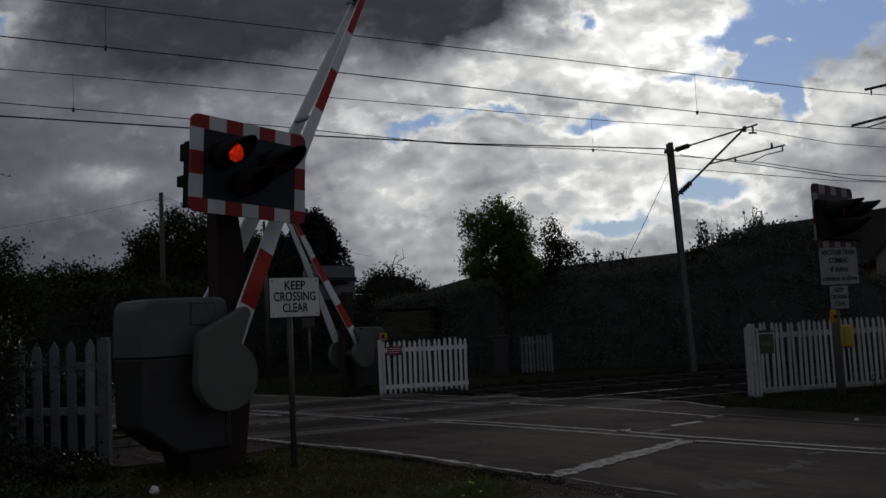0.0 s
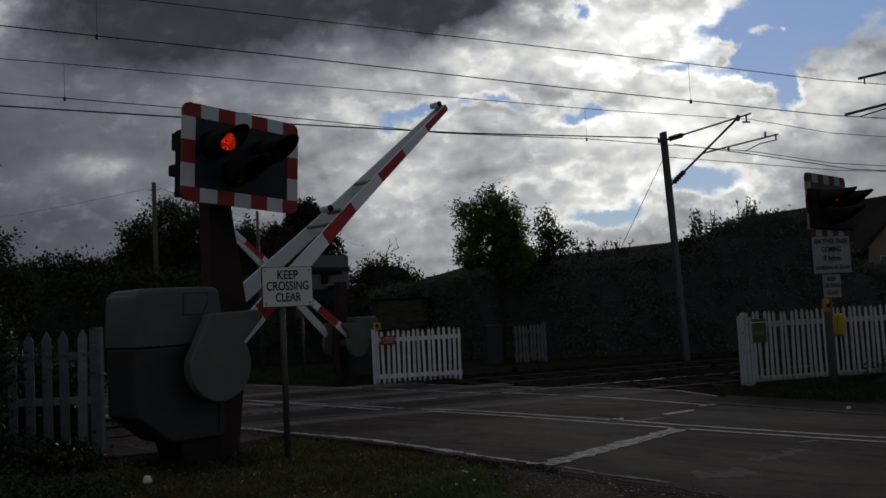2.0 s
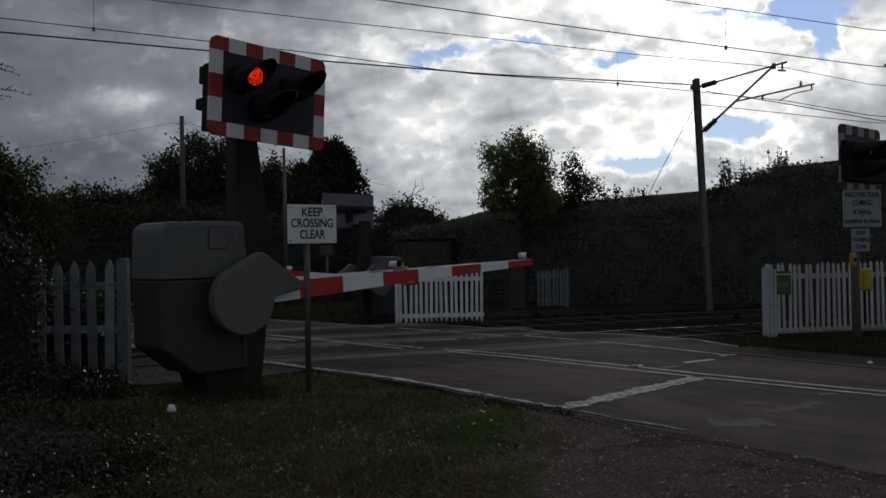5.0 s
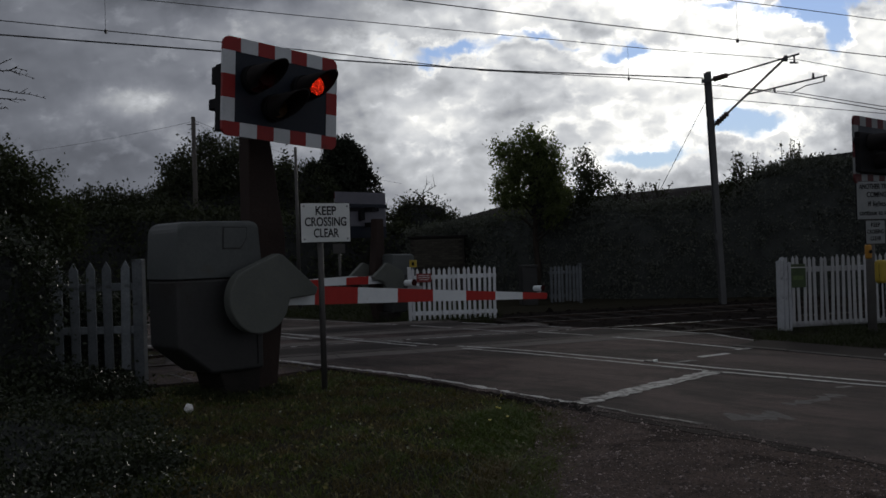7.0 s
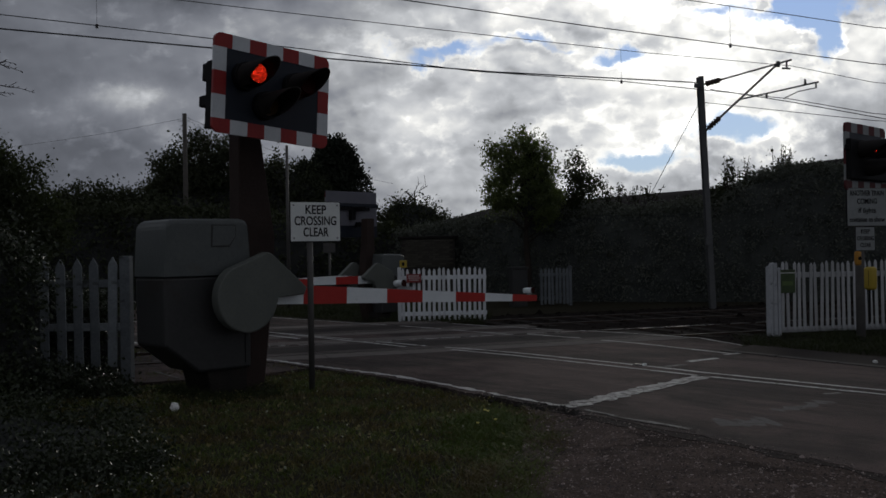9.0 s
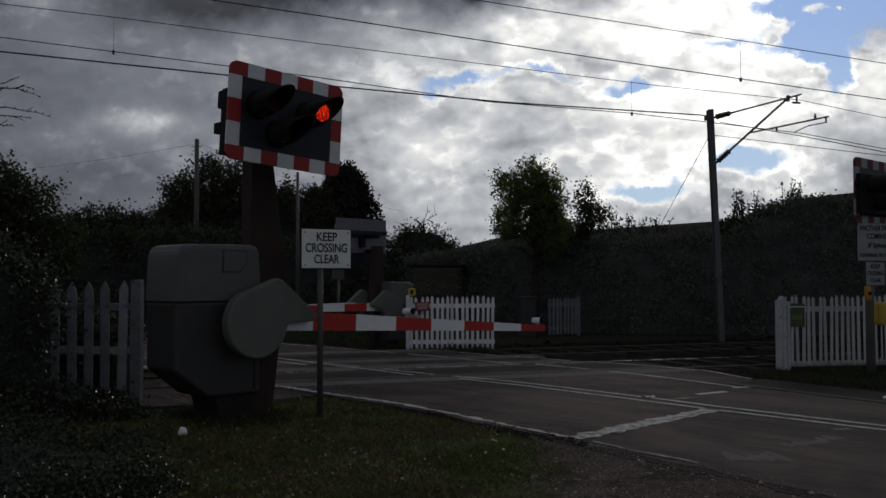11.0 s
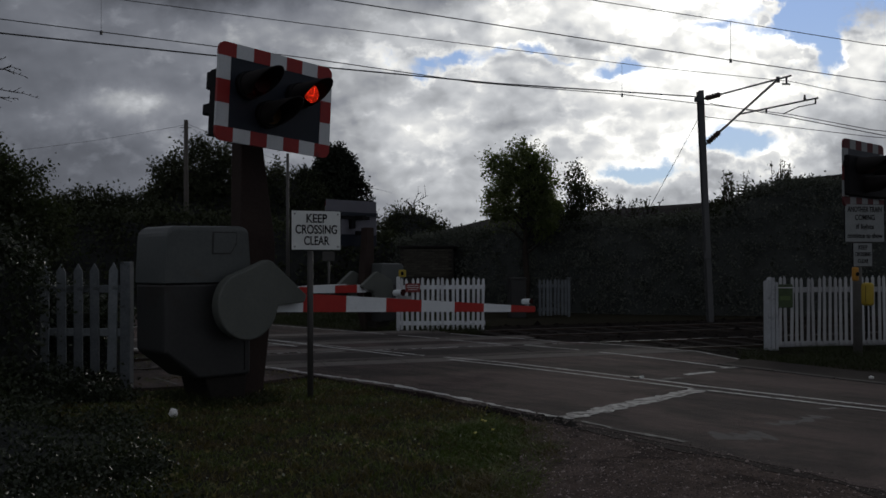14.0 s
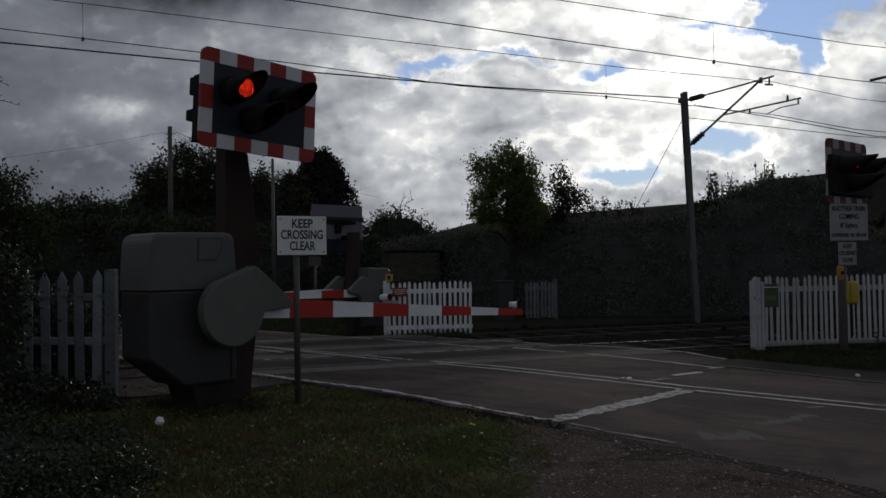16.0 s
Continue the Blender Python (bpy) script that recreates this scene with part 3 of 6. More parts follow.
def road_pose(u, v, z=0.0, turn=0.0):
    return pose(*at(u, v, z), 0, 0, 45 + turn)


TRACK_DIR, TRACK_OUT = Vector((0.951, 0.309, 0)), Vector((-0.309, 0.951, 0))
TRACK_TURN = math.degrees(math.atan2(0.309, 0.951))
TRACK_A = Vector((5.7, 16.8, 0))
TRACK_B = TRACK_A + TRACK_OUT * 3.4


def from_arrays(name, verts, faces, material, label="", category="", kind="stuff", parent=None):
    me = bpy.data.meshes.new(name)
    me.from_pydata(verts.tolist() if hasattr(verts, "tolist") else verts, [], faces.tolist() if hasattr(faces, "tolist") else faces)
    me.materials.append(material)
    ob = new(name, me)
    ob.parent = parent
    return tagged(ob, label, category, kind=kind if not parent else "")


# ---- ground, road, railway ----
def strip(name, left, right, z0, z1, material, label, category):
    """A slab between two lines of the road frame, given as (u, v)."""
    ob = part(name, flat([at(*p)[:2] for p in left] + [at(*p)[:2] for p in reversed(right)], z0, z1), material)
    return tagged(ob, label, category, kind="structure")


def along(points, v):
    for (u0, v0), (u1, v1) in zip(points, points[1:]):
        if v0 >= v >= v1:
            return u1 + (u0 - u1) * (v - v1) / (v0 - v1)
    return points[0][0] if v > points[0][1] else points[-1][0]


LEFT_EDGE = [(7.5, 90), (7.5, 12), (7.42, 10), (7.40, 8.2), (7.25, 7.1), (7.06, 6.1), (6.95, 5.3), (6.75, 4.3), (6.58, 3.2), (6.3, 2.2), (6.05, 1), (5.9, -3), (5.9, -60)]
RIGHT_EDGE = [(12.7, 90), (12.7, 9.4), (12.45, 7.9), (12.12, 6.7), (11.95, 5.8), (11.5, 4.0), (11.3, 2), (11.3, -60)]


def make_ground():
    bm = bmesh.new()
    bmesh.ops.create_grid(bm, x_segments=60, y_segments=60, size=2000)
    for v in bm.verts:
        v.co.z = -0.05
    tagged(part("ground", bm, EARTH), "dark earth and rough grass reaching the horizon", "ground", kind="structure")
    vs = [v / 2 for v in range(180, 24, -12)] + [v / 10 for v in range(120, 0, -1)] + [0, -3, -60]
    jit = random.Random(5)
    wob = {v: jit.uniform(-0.025, 0.025) + 0.05 * noise.noise(Vector((v * 1.7, 2, 0))) for v in vs}
    strip("road", [(along(LEFT_EDGE, v) - 0.06 + wob[v], v) for v in vs], [(along(RIGHT_EDGE, v) + 0.02, v) for v in vs], -0.2, 0.0, ASPHALT,
          "worn dark grey asphalt road over the level crossing", "road")
    strip("crossing_shoulder", [(along(RIGHT_EDGE, v) - 0.02, v) for v in (14.5, 11.7, 9.3, 7.45, 6.42, 6.0)], [(13.6, 14.5), (13.72, 11.7), (13.80, 9.3), (13.66, 7.45), (13.0, 6.42), (12.2, 6.0)], -0.2, -0.003, ASPHALT,
          "asphalt shoulder of the crossing beside the tracks", "road")
    # footway and its kerb on the far side of the road
    strip("pavement", [(along(RIGHT_EDGE, v) + 0.16, v) for v in (6.3, 5.8, 4.0, 2.0, -60)], [(along(RIGHT_EDGE, v) + 1.05, v) for v in (6.3, 5.8, 4.0, 2.0, -60)], -0.2, 0.006,
          PAVEMENT, "grey asphalt footway behind a low kerb", "pavement")
    kerb = tagged(new("kerb"), "low concrete kerb stones along the footway", "kerb", kind="structure")
    me = None
    v = 6.3
    while v > -8:
        a, b = Vector(at(along(RIGHT_EDGE, v) + 0.09, v)), Vector(at(along(RIGHT_EDGE, v - 0.9) + 0.09, v - 0.9))
        if me is None:
            k = part("kerbstone", box(-0.445, -0.06, -0.2, 0.445, 0.06, 0.014, 0.006, 1), CONCRETE, kerb)
            me = k.data
        else:
            k = new("kerbstone", me)
            k.parent = kerb
        mid = (a + b) / 2
        k.matrix_basis = pose(mid.x, mid.y, jit.uniform(-0.006, 0.004), 0, 0, math.degrees(math.atan2(b.y - a.y, b.x - a.x)))
        v -= 0.9
    strip("side_path", [(4.9, 13.0), (4.9, 11.0), (5.3, 10.2), (6.6, 9.7)], [(7.46, 13.0), (7.44, 11.0), (7.42, 10.2), (7.40, 9.7)], -0.2, -0.012, ASPHALT,
          "grey asphalt side path behind the barrier machine", "path")
    # crumbling dark margin between the asphalt and the stones
    margin = [5.3 - 0.12 * i for i in range(70)]
    strip("road_margin", [(along(LEFT_EDGE, v) - 0.20 - 0.10 * noise.noise(Vector((v * 2.3, 7, 0))) + jit.uniform(-0.04, 0.04), v) for v in margin],
          [(along(LEFT_EDGE, v) - 0.03, v) for v in margin], -0.2, -0.003, TAR, "crumbling dark tarry edge of the road", "road edge")
    # loose stony lay-by beside the road
    edge = [(6.86, 5.62), (6.3, 5.1), (5.72, 4.65), (5.0, 4.25), (4.38, 3.94), (3.6, 3.3), (2.6, 2.2), (1.0, 0.6), (-3, -4), (-8, -20)]
    rough = []
    for (u0, v0), (u1, v1) in zip(edge, edge[1:]):
        for i in range(4):
            f = i / 4
            rough.append((u0 + (u1 - u0) * f + jit.uniform(-0.06, 0.06), v0 + (v1 - v0) * f + jit.uniform(-0.06, 0.06)))
    strip("gravel_path", rough, [(along(LEFT_EDGE, v) - 0.04, v) for v in (5.62, 5.1, 4.6, 4.0, 3.2, 2.2, 1, -3, -20)], -0.2, -0.007, GRAVEL,
          "brownish stony path worn beside the road edge", "path")


def marking(name, points, width, material, label, z=0.0065, wob=0.012, seed=1, step=0.14):
    """A painted line along points of the road frame, with a slightly ragged edge."""
    r = random.Random(seed)
    fine = []
    for (u0, v0), (u1, v1) in zip(points, points[1:]):
        n = max(1, int(math.hypot(u1 - u0, v1 - v0) / (step if max(v0, v1) < 14 else 2.0)))
        fine += [(u0 + (u1 - u0) * i / n, v0 + (v1 - v0) * i / n) for i in range(n)]
    fine.append(points[-1])
    bm = bmesh.new()
    prev = None
    for i, (u, v) in enumerate(fine):
        u0, v0 = fine[max(i - 1, 0)]
        u1, v1 = fine[min(i + 1, len(fine) - 1)]
        n = Vector((-(v1 - v0), u1 - u0)).normalized()
        a, b = width / 2 + r.uniform(-wob, wob), width / 2 + r.uniform(-wob, wob)
        pair = [bm.verts.new(at(u + n.x * a, v + n.y * a, z)), bm.verts.new(at(u - n.x * b, v - n.y * b, z))]
        if prev:
            bm.faces.new((prev[0], prev[1], pair[1], pair[0]))
        prev = pair
    bmesh.ops.recalc_face_normals(bm, faces=bm.faces)
    for f in bm.faces:
        if f.normal.z < 0:
            f.normal_flip()
    return tagged(part(name, bm, material), label, "road marking", kind="structure")


def make_markings():
    edge = [(along(LEFT_EDGE, v) + 0.06, v) for v in (18, 14, 12, 10, 9, 8.2, 7.6, 7.1, 6.6, 6.1, 5.7, 5.3)]
    marking("edge_line", edge, 0.072, LINE_PAINT, "ragged white line along the road edge", wob=0.036, step=0.09)
    marking("edge_line", [(6.98, 5.0), (6.82, 4.4), (6.76, 3.8)], 0.06, FAINT_PAINT, "faded white line along the road edge", wob=0.02, seed=3)
    marking("stop_line", [(6.98, 5.22), (9.66, 5.22)], 0.23, STOP_PAINT, "broad worn white stop line", wob=0.04, seed=4, step=0.08)
    for k, line in enumerate((
            [(10.05, 60), (10.08, 20), (10.17, 14.66), (10.0, 12.28), (9.87, 10.5)],
            [(9.98, 9.6), (9.94, 8.3), (9.76, 6.4), (9.62, 5.2), (9.50, 3.3), (9.4, 0), (9.4, -40)],
            [(10.2, 20), (10.18, 12.2)], [(10.16, 11.54), (10.13, 10.31)],
            [(10.18, 9.95), (10.23, 9.1), (10.20, 8.2), (10.06, 6.6), (9.89, 5.2), (9.76, 3.3), (9.66, 0), (9.66, -40)],
            [(9.78, 14.1), (9.71, 13.1)])):
        marking("centre_line", line, 0.068, LINE_PAINT, "white double centre line", seed=5 + 20 * k)
    for k, line in enumerate(([(12.62, 40), (12.62, 14.0)], [(12.59, 13.57), (12.57, 12.39)], [(12.50, 12.0), (12.44, 10.62)], [(12.60, 10.26), (12.54, 9.05)], [(12.46, 8.6), (12.3, 7.6), (12.0, 6.5), (11.86, 5.95)])):
        marking("edge_line", line, 0.066, LINE_PAINT, "white line along the far road edge", wob=0.015, seed=7 + 20 * k)
    for k, line in enumerate(([(13.56, 13.02), (13.50, 11.79)], [(13.57, 11.61), (13.55, 10.21)], [(13.66, 9.87), (13.70, 8.95), (13.58, 7.42), (13.2, 6.85), (12.93, 6.38)])):
        marking("crossing_edge_line", line, 0.055, LINE_PAINT, "white line at the corner of the crossing deck", z=0.012, seed=8 + 20 * k)
    for a, b in ((10.05, 10.42), (10.73, 11.29), (11.72, 12.05)):
        marking("give_way_dash", [(a, 6.05), (b, 5.93)], 0.11, FAINT_PAINT if a < 10.5 else LINE_PAINT, "short white dash across the far lane", seed=int(a * 10))
    marking("worn_patch", [(7.15, 3.78), (7.34, 3.58), (7.52, 3.44)], 0.30, PATCH_PAINT, "worn pale patch of old paint", z=0.002, wob=0.09, seed=11, step=0.05)
    marking("worn_patch", [(8.02, 3.64), (8.45, 3.55), (8.80, 3.50)], 0.15, PATCH_PAINT, "worn pale patch of old paint", z=0.002, wob=0.07, seed=12, step=0.05)
    marking("worn_patch", [(9.22, 3.70), (9.36, 3.58)], 0.07, FAINT_PAINT, "worn pale patch of old paint", z=0.002, wob=0.03, seed=14, step=0.05)
    marking("path_edge_line", [(5.87, 11.0), (5.80, 10.6), (5.74, 10.2)], 0.05, FAINT_PAINT, "faded pale edge of the side path", z=-0.004, seed=13)
    # reflecting road stud
    stud = empty("road_stud", road_pose(10.06, 6.36, 0.0), "small glassy reflecting road stud on the centre line", "road stud")
    part("housing", box(-0.05, -0.07, -0.01, 0.05, 0.07, 0.016, 0.007, 1), GREY_POST, stud)
    # plain white in place of the sky's glint on the reflectors
    for x in (-0.026, 0.026):
        part("reflector", box(x - 0.018, -0.082, 0.003, x + 0.018, -0.060, 0.030, 0.004, 1), SIGN_WHITE, stud, "reflector with its sky glint put in as white")


def make_railway():
    def line_at(base, s, w, z=0.0):
        p = base + TRACK_DIR * s + TRACK_OUT * w
        return Vector((p.x, p.y, z))
    # trackbed of broken stone
    jit = random.Random(9)
    bm = bmesh.new()
    rows = []
    ws = [-2.3, -1.9, -1.5, -0.7, 0, 0.7, 1.5, 1.9, 2.7, 3.4, 4.1, 4.9, 5.6, 6.1]
    ss = [s * 1.0 for s in range(-45, 75)]
    for s in ss:
        rows.append([bm.verts.new(line_at(TRACK_A, s, w, (-0.055 if w in (-2.3, 6.1) else -0.03 + jit.uniform(-0.012, 0.012)))) for w in ws])
    for a, b in zip(rows, rows[1:]):
        for i in range(len(ws) - 1):
            bm.faces.new((a[i], b[i], b[i + 1], a[i + 1]))
    bmesh.ops.recalc_face_normals(bm, faces=bm.faces)
    for f in bm.faces:
        if f.normal.z < 0:
            f.normal_flip()
    # left out where the road crosses
    gone = [f for f in bm.faces if 6.6 < (f.calc_center_median().x + f.calc_center_median().y) * R45 < 13.4]
    bmesh.ops.delete(bm, geom=gone, context="FACES")
    tagged(part("trackbed", bm, BALLAST), "dark rusty stone trackbed beside the crossing", "trackbed", kind="structure")
    # deck panels of the crossing, between and beside the rails
    for base in (TRACK_A, TRACK_B):
        deck = tagged(new("crossing_deck"), "dull grey crossing deck panels between the rails", "crossing deck", kind="structure")
        for w0, w1, tone in ((-1.35, -0.82, DECK_PALE), (-0.66, -0.42, DECK), (-0.41, 0.41, DECK_DARK), (0.42, 0.66, DECK), (0.82, 1.35, DECK_PALE)):
            s0 = -12.8
            while s0 < -1.3:
                s1 = s0 + 1.2
                q = [line_at(base, s, w) for s, w in ((s0, w0), (s1 - 0.015, w0), (s1 - 0.015, w1), (s0, w1))]
                mid = sum(q, Vector()) / 4
                if 6.7 < (mid.x + mid.y) * R45 < 13.6:
                    part("deck_panel", flat([p.xy for p in q], -0.02, 0.0035 + jit.uniform(0, 0.002)), tone, deck)
                s0 = s1
    # rails and sleepers
    for base in (TRACK_A, TRACK_B):
        for w in (-0.74, 0.74):
            a = line_at(base, 0, w)
            rail = empty("rail", pose(a.x, a.y, 0, 0, 0, TRACK_TURN), "long rusty steel rail of the railway track", "rail", "running rails")
            bm = bmesh.new()
            put_box(bm, -60, -0.07, -0.13, 80, 0.07, -0.11)
            put_box(bm, -60, -0.01, -0.11, 80, 0.01, -0.03)
            put_box(bm, -60, -0.034, -0.03, 80, 0.034, 0.002)
            part("rail_web", bm, RAIL_SIDE, rail)
            part("rail_head", box(-60, -0.024, 0.0025, 80, 0.024, 0.0065), RAIL_TOP if (base is TRACK_A and w > 0) else RAIL_DULL, rail, "running surface of the rail")
        sleeper = None
        for i in range(-20, 62):
            p = line_at(base, i * 0.7, 0)
            uu = (p.x + p.y) * R45
            if 5.8 < uu < 14.0:
                continue
            if sleeper is None:
                sleeper = tagged(part("sleeper", box(-0.13, -1.25, -0.12, 0.13, 1.25, -0.012, 0.015, 1), SLEEPER_WOOD), "dark timber railway sleeper in the stones", "sleeper", "sleepers")
                sleeper.matrix_basis = pose(p.x, p.y, 0, 0, 0, TRACK_TURN)
            else:
                copy_thing(sleeper, pose(p.x, p.y, 0, 0, 0, TRACK_TURN))


# ---- barrier machines ----
def arm_outline():
    """The arm plate: a round boss with a pointed cowl towards the boom; pivot at 0, 0."""
    pts = []
    r = 0.385
    for i in range(19):
        a = radians(128 + i * (232 - 0) / 18)
        pts.append((r * math.cos(a), r * math.sin(a)))
    pts += [(0.40, 0.0), (0.75, 0.035), (0.785, 0.12), (0.30, 0.485), (0.235, 0.505)]
    return pts


def make_machine(origin, turn, s, label, front=0.19, pivot=(0.0, 1.03)):
    """A barrier machine: rounded cabinet, foot, arm plates on both sides and a two-plank boom. x: along the boom, y: across it."""
    m = pose(*origin, 0, 0, turn) @ Matrix.Scale(s, 4)
    machine = empty("barrier_machine", m, label, "barrier machine", "barrier machines")
    pivot_x, pivot_z = pivot
    low = [(-0.86, 0.55), (-0.86, 1.275), (front, 1.275), (front, 0.24), (-0.47, 0.24)]
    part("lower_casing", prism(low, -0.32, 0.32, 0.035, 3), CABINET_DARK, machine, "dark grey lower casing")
    top = [(-0.865, 1.28), (-0.84, 1.83), (-0.78, 1.885), (front - 0.09, 1.90), (front - 0.04, 1.87), (front + 0.005, 1.28)]
    bm = prism(top, -0.325, 0.325)
    bmesh.ops.bevel(bm, geom=[e for e in bm.edges if min(v.co.z for v in e.verts) > 1.5], offset=0.05, segments=3, affect="EDGES", profile=0.5)
    part("upper_cover", bm, CABINET, machine, "grey-green moulded cover")
    part("seam", box(-0.867, -0.327, 1.272, front + 0.007, 0.327, 1.282, 0.003, 1), BLACK, machine)
    # small hatch with a recessed edge
    bm = prism([(-0.31, 1.585), (-0.30, 1.83), (0.0, 1.83), (0.0, 1.70), (-0.085, 1.585)], -0.331, -0.322)
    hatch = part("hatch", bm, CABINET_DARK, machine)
    part("hatch_cover", prism([(-0.298, 1.597), (-0.288, 1.818), (-0.012, 1.818), (-0.012, 1.706), (-0.092, 1.597)], -0.338, -0.326, 0.004, 1), CABINET, hatch, "grey hatch cover")
    bm = bmesh.new()
    put_box(bm, front - 0.09, -0.328, 0.30, front - 0.082, -0.321, 1.0)
    part("door_seam", bm, BLACK, machine)
    foot = prism([(-0.27, -0.06), (-0.36, 0.26), (0.17, 0.26), (0.15, -0.06)], -0.27, 0.27, 0.02, 2)
    part("foot", foot, FOOT, machine, "dark cast foot standing in the grass")
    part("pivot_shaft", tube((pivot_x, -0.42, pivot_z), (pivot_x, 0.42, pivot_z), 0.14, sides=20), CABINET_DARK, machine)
    # everything that swings, about the pivot
    arm = empty("boom_arm", pose(pivot_x, 0, pivot_z), "", "")
    arm.parent = machine
    out = arm_outline()
    part("arm_plate", prism(out, -0.57, -0.43, 0.018, 2), PLATE, arm, "grey-green arm plate with a pointed cowl")
    part("arm_plate", prism([(x * 0.97, q * 0.97) for x, q in out], 0.43, 0.57, 0.018, 2), PLATE, arm, "grey-green arm plate with a pointed cowl")
    # boom planks: striped outside, plain inside
    cuts = [0.28, 0.84, 1.55, 2.28, 2.99, 3.67, 4.32, 4.97, 5.58]

    def top_of(x):
        return 0.135 - 0.125 * max(0.0, x - 0.95) / 4.63

    def lane(x, side):
        return (0.49 - 0.31 * min(x, 3.0) / 3.0 - 0.11 * max(0.0, x - 3.0) / 2.58) * side
    for side, nm in ((-1, "near_plank"), (1, "far_plank")):
        bm = bmesh.new()
        for i in range(len(cuts) - 1):
            xs = [cuts[i], (cuts[i] + cuts[i + 1]) / 2, cuts[i + 1]]
            for xa, xb in zip(xs, xs[1:]):
                vs = []
                for x in (xa, xb):
                    hi, y = (top_of(x) if x > 0.5 else 0.03), lane(x, side)
                    vs.append([bm.verts.new((x, y + dy * side, q)) for dy, q in ((0.02, -0.08), (0.02, hi), (-0.02, hi), (-0.02, -0.08))])
                a, b = vs
                for k in range(4):
                    f = bm.faces.new((a[k], b[k], b[(k + 1) % 4], a[(k + 1) % 4]))
                    f.material_index = 1 if (k == 0 and i % 2 == 1) else 0
                bm.faces.new(a[::-1])
                bm.faces.new(b)
        bmesh.ops.remove_doubles(bm, verts=bm.verts, dist=0.0005)
        bmesh.ops.recalc_face_normals(bm, faces=bm.faces)
        part("boom_plank", bm, (BOOM_WHITE, RED), arm, "tapered boom plank in red and white bands")
    for x in (2.50, 3.5):
        y = lane(x, 1)
        part("spreader", box(x - 0.02, -y, top_of(x) - 0.03, x + 0.02, y, top_of(x) + 0.006), STEEL, arm)
    part("boom_tip", box(5.55, -0.085, -0.085, 5.61, 0.085, 0.012, 0.015, 2), RED, arm, "red end piece")
    for x, zz in ((2.76, 0.10), (5.50, 0.012)):
        lamp = part("boom_lamp", box(x - 0.025, -0.22 if x < 4 else -0.02, zz - 0.02, x + 0.025, 0.02, zz + 0.03), STEEL, arm)
        bm = bmesh.new()
        put_tube(bm, (x - 0.02, -0.09, zz + 0.075), (x - 0.02, 0.07, zz + 0.068), 0.042, 0.042, 16)
        part("lamp_body", bm, BOOM_WHITE, lamp, "white cylindrical lamp body")
        part("lamp_lens", tube((x - 0.02, -0.101, zz + 0.075), (x - 0.02, -0.091, zz + 0.075), 0.045, sides=16), LENS_RED, lamp)
    return machine, arm


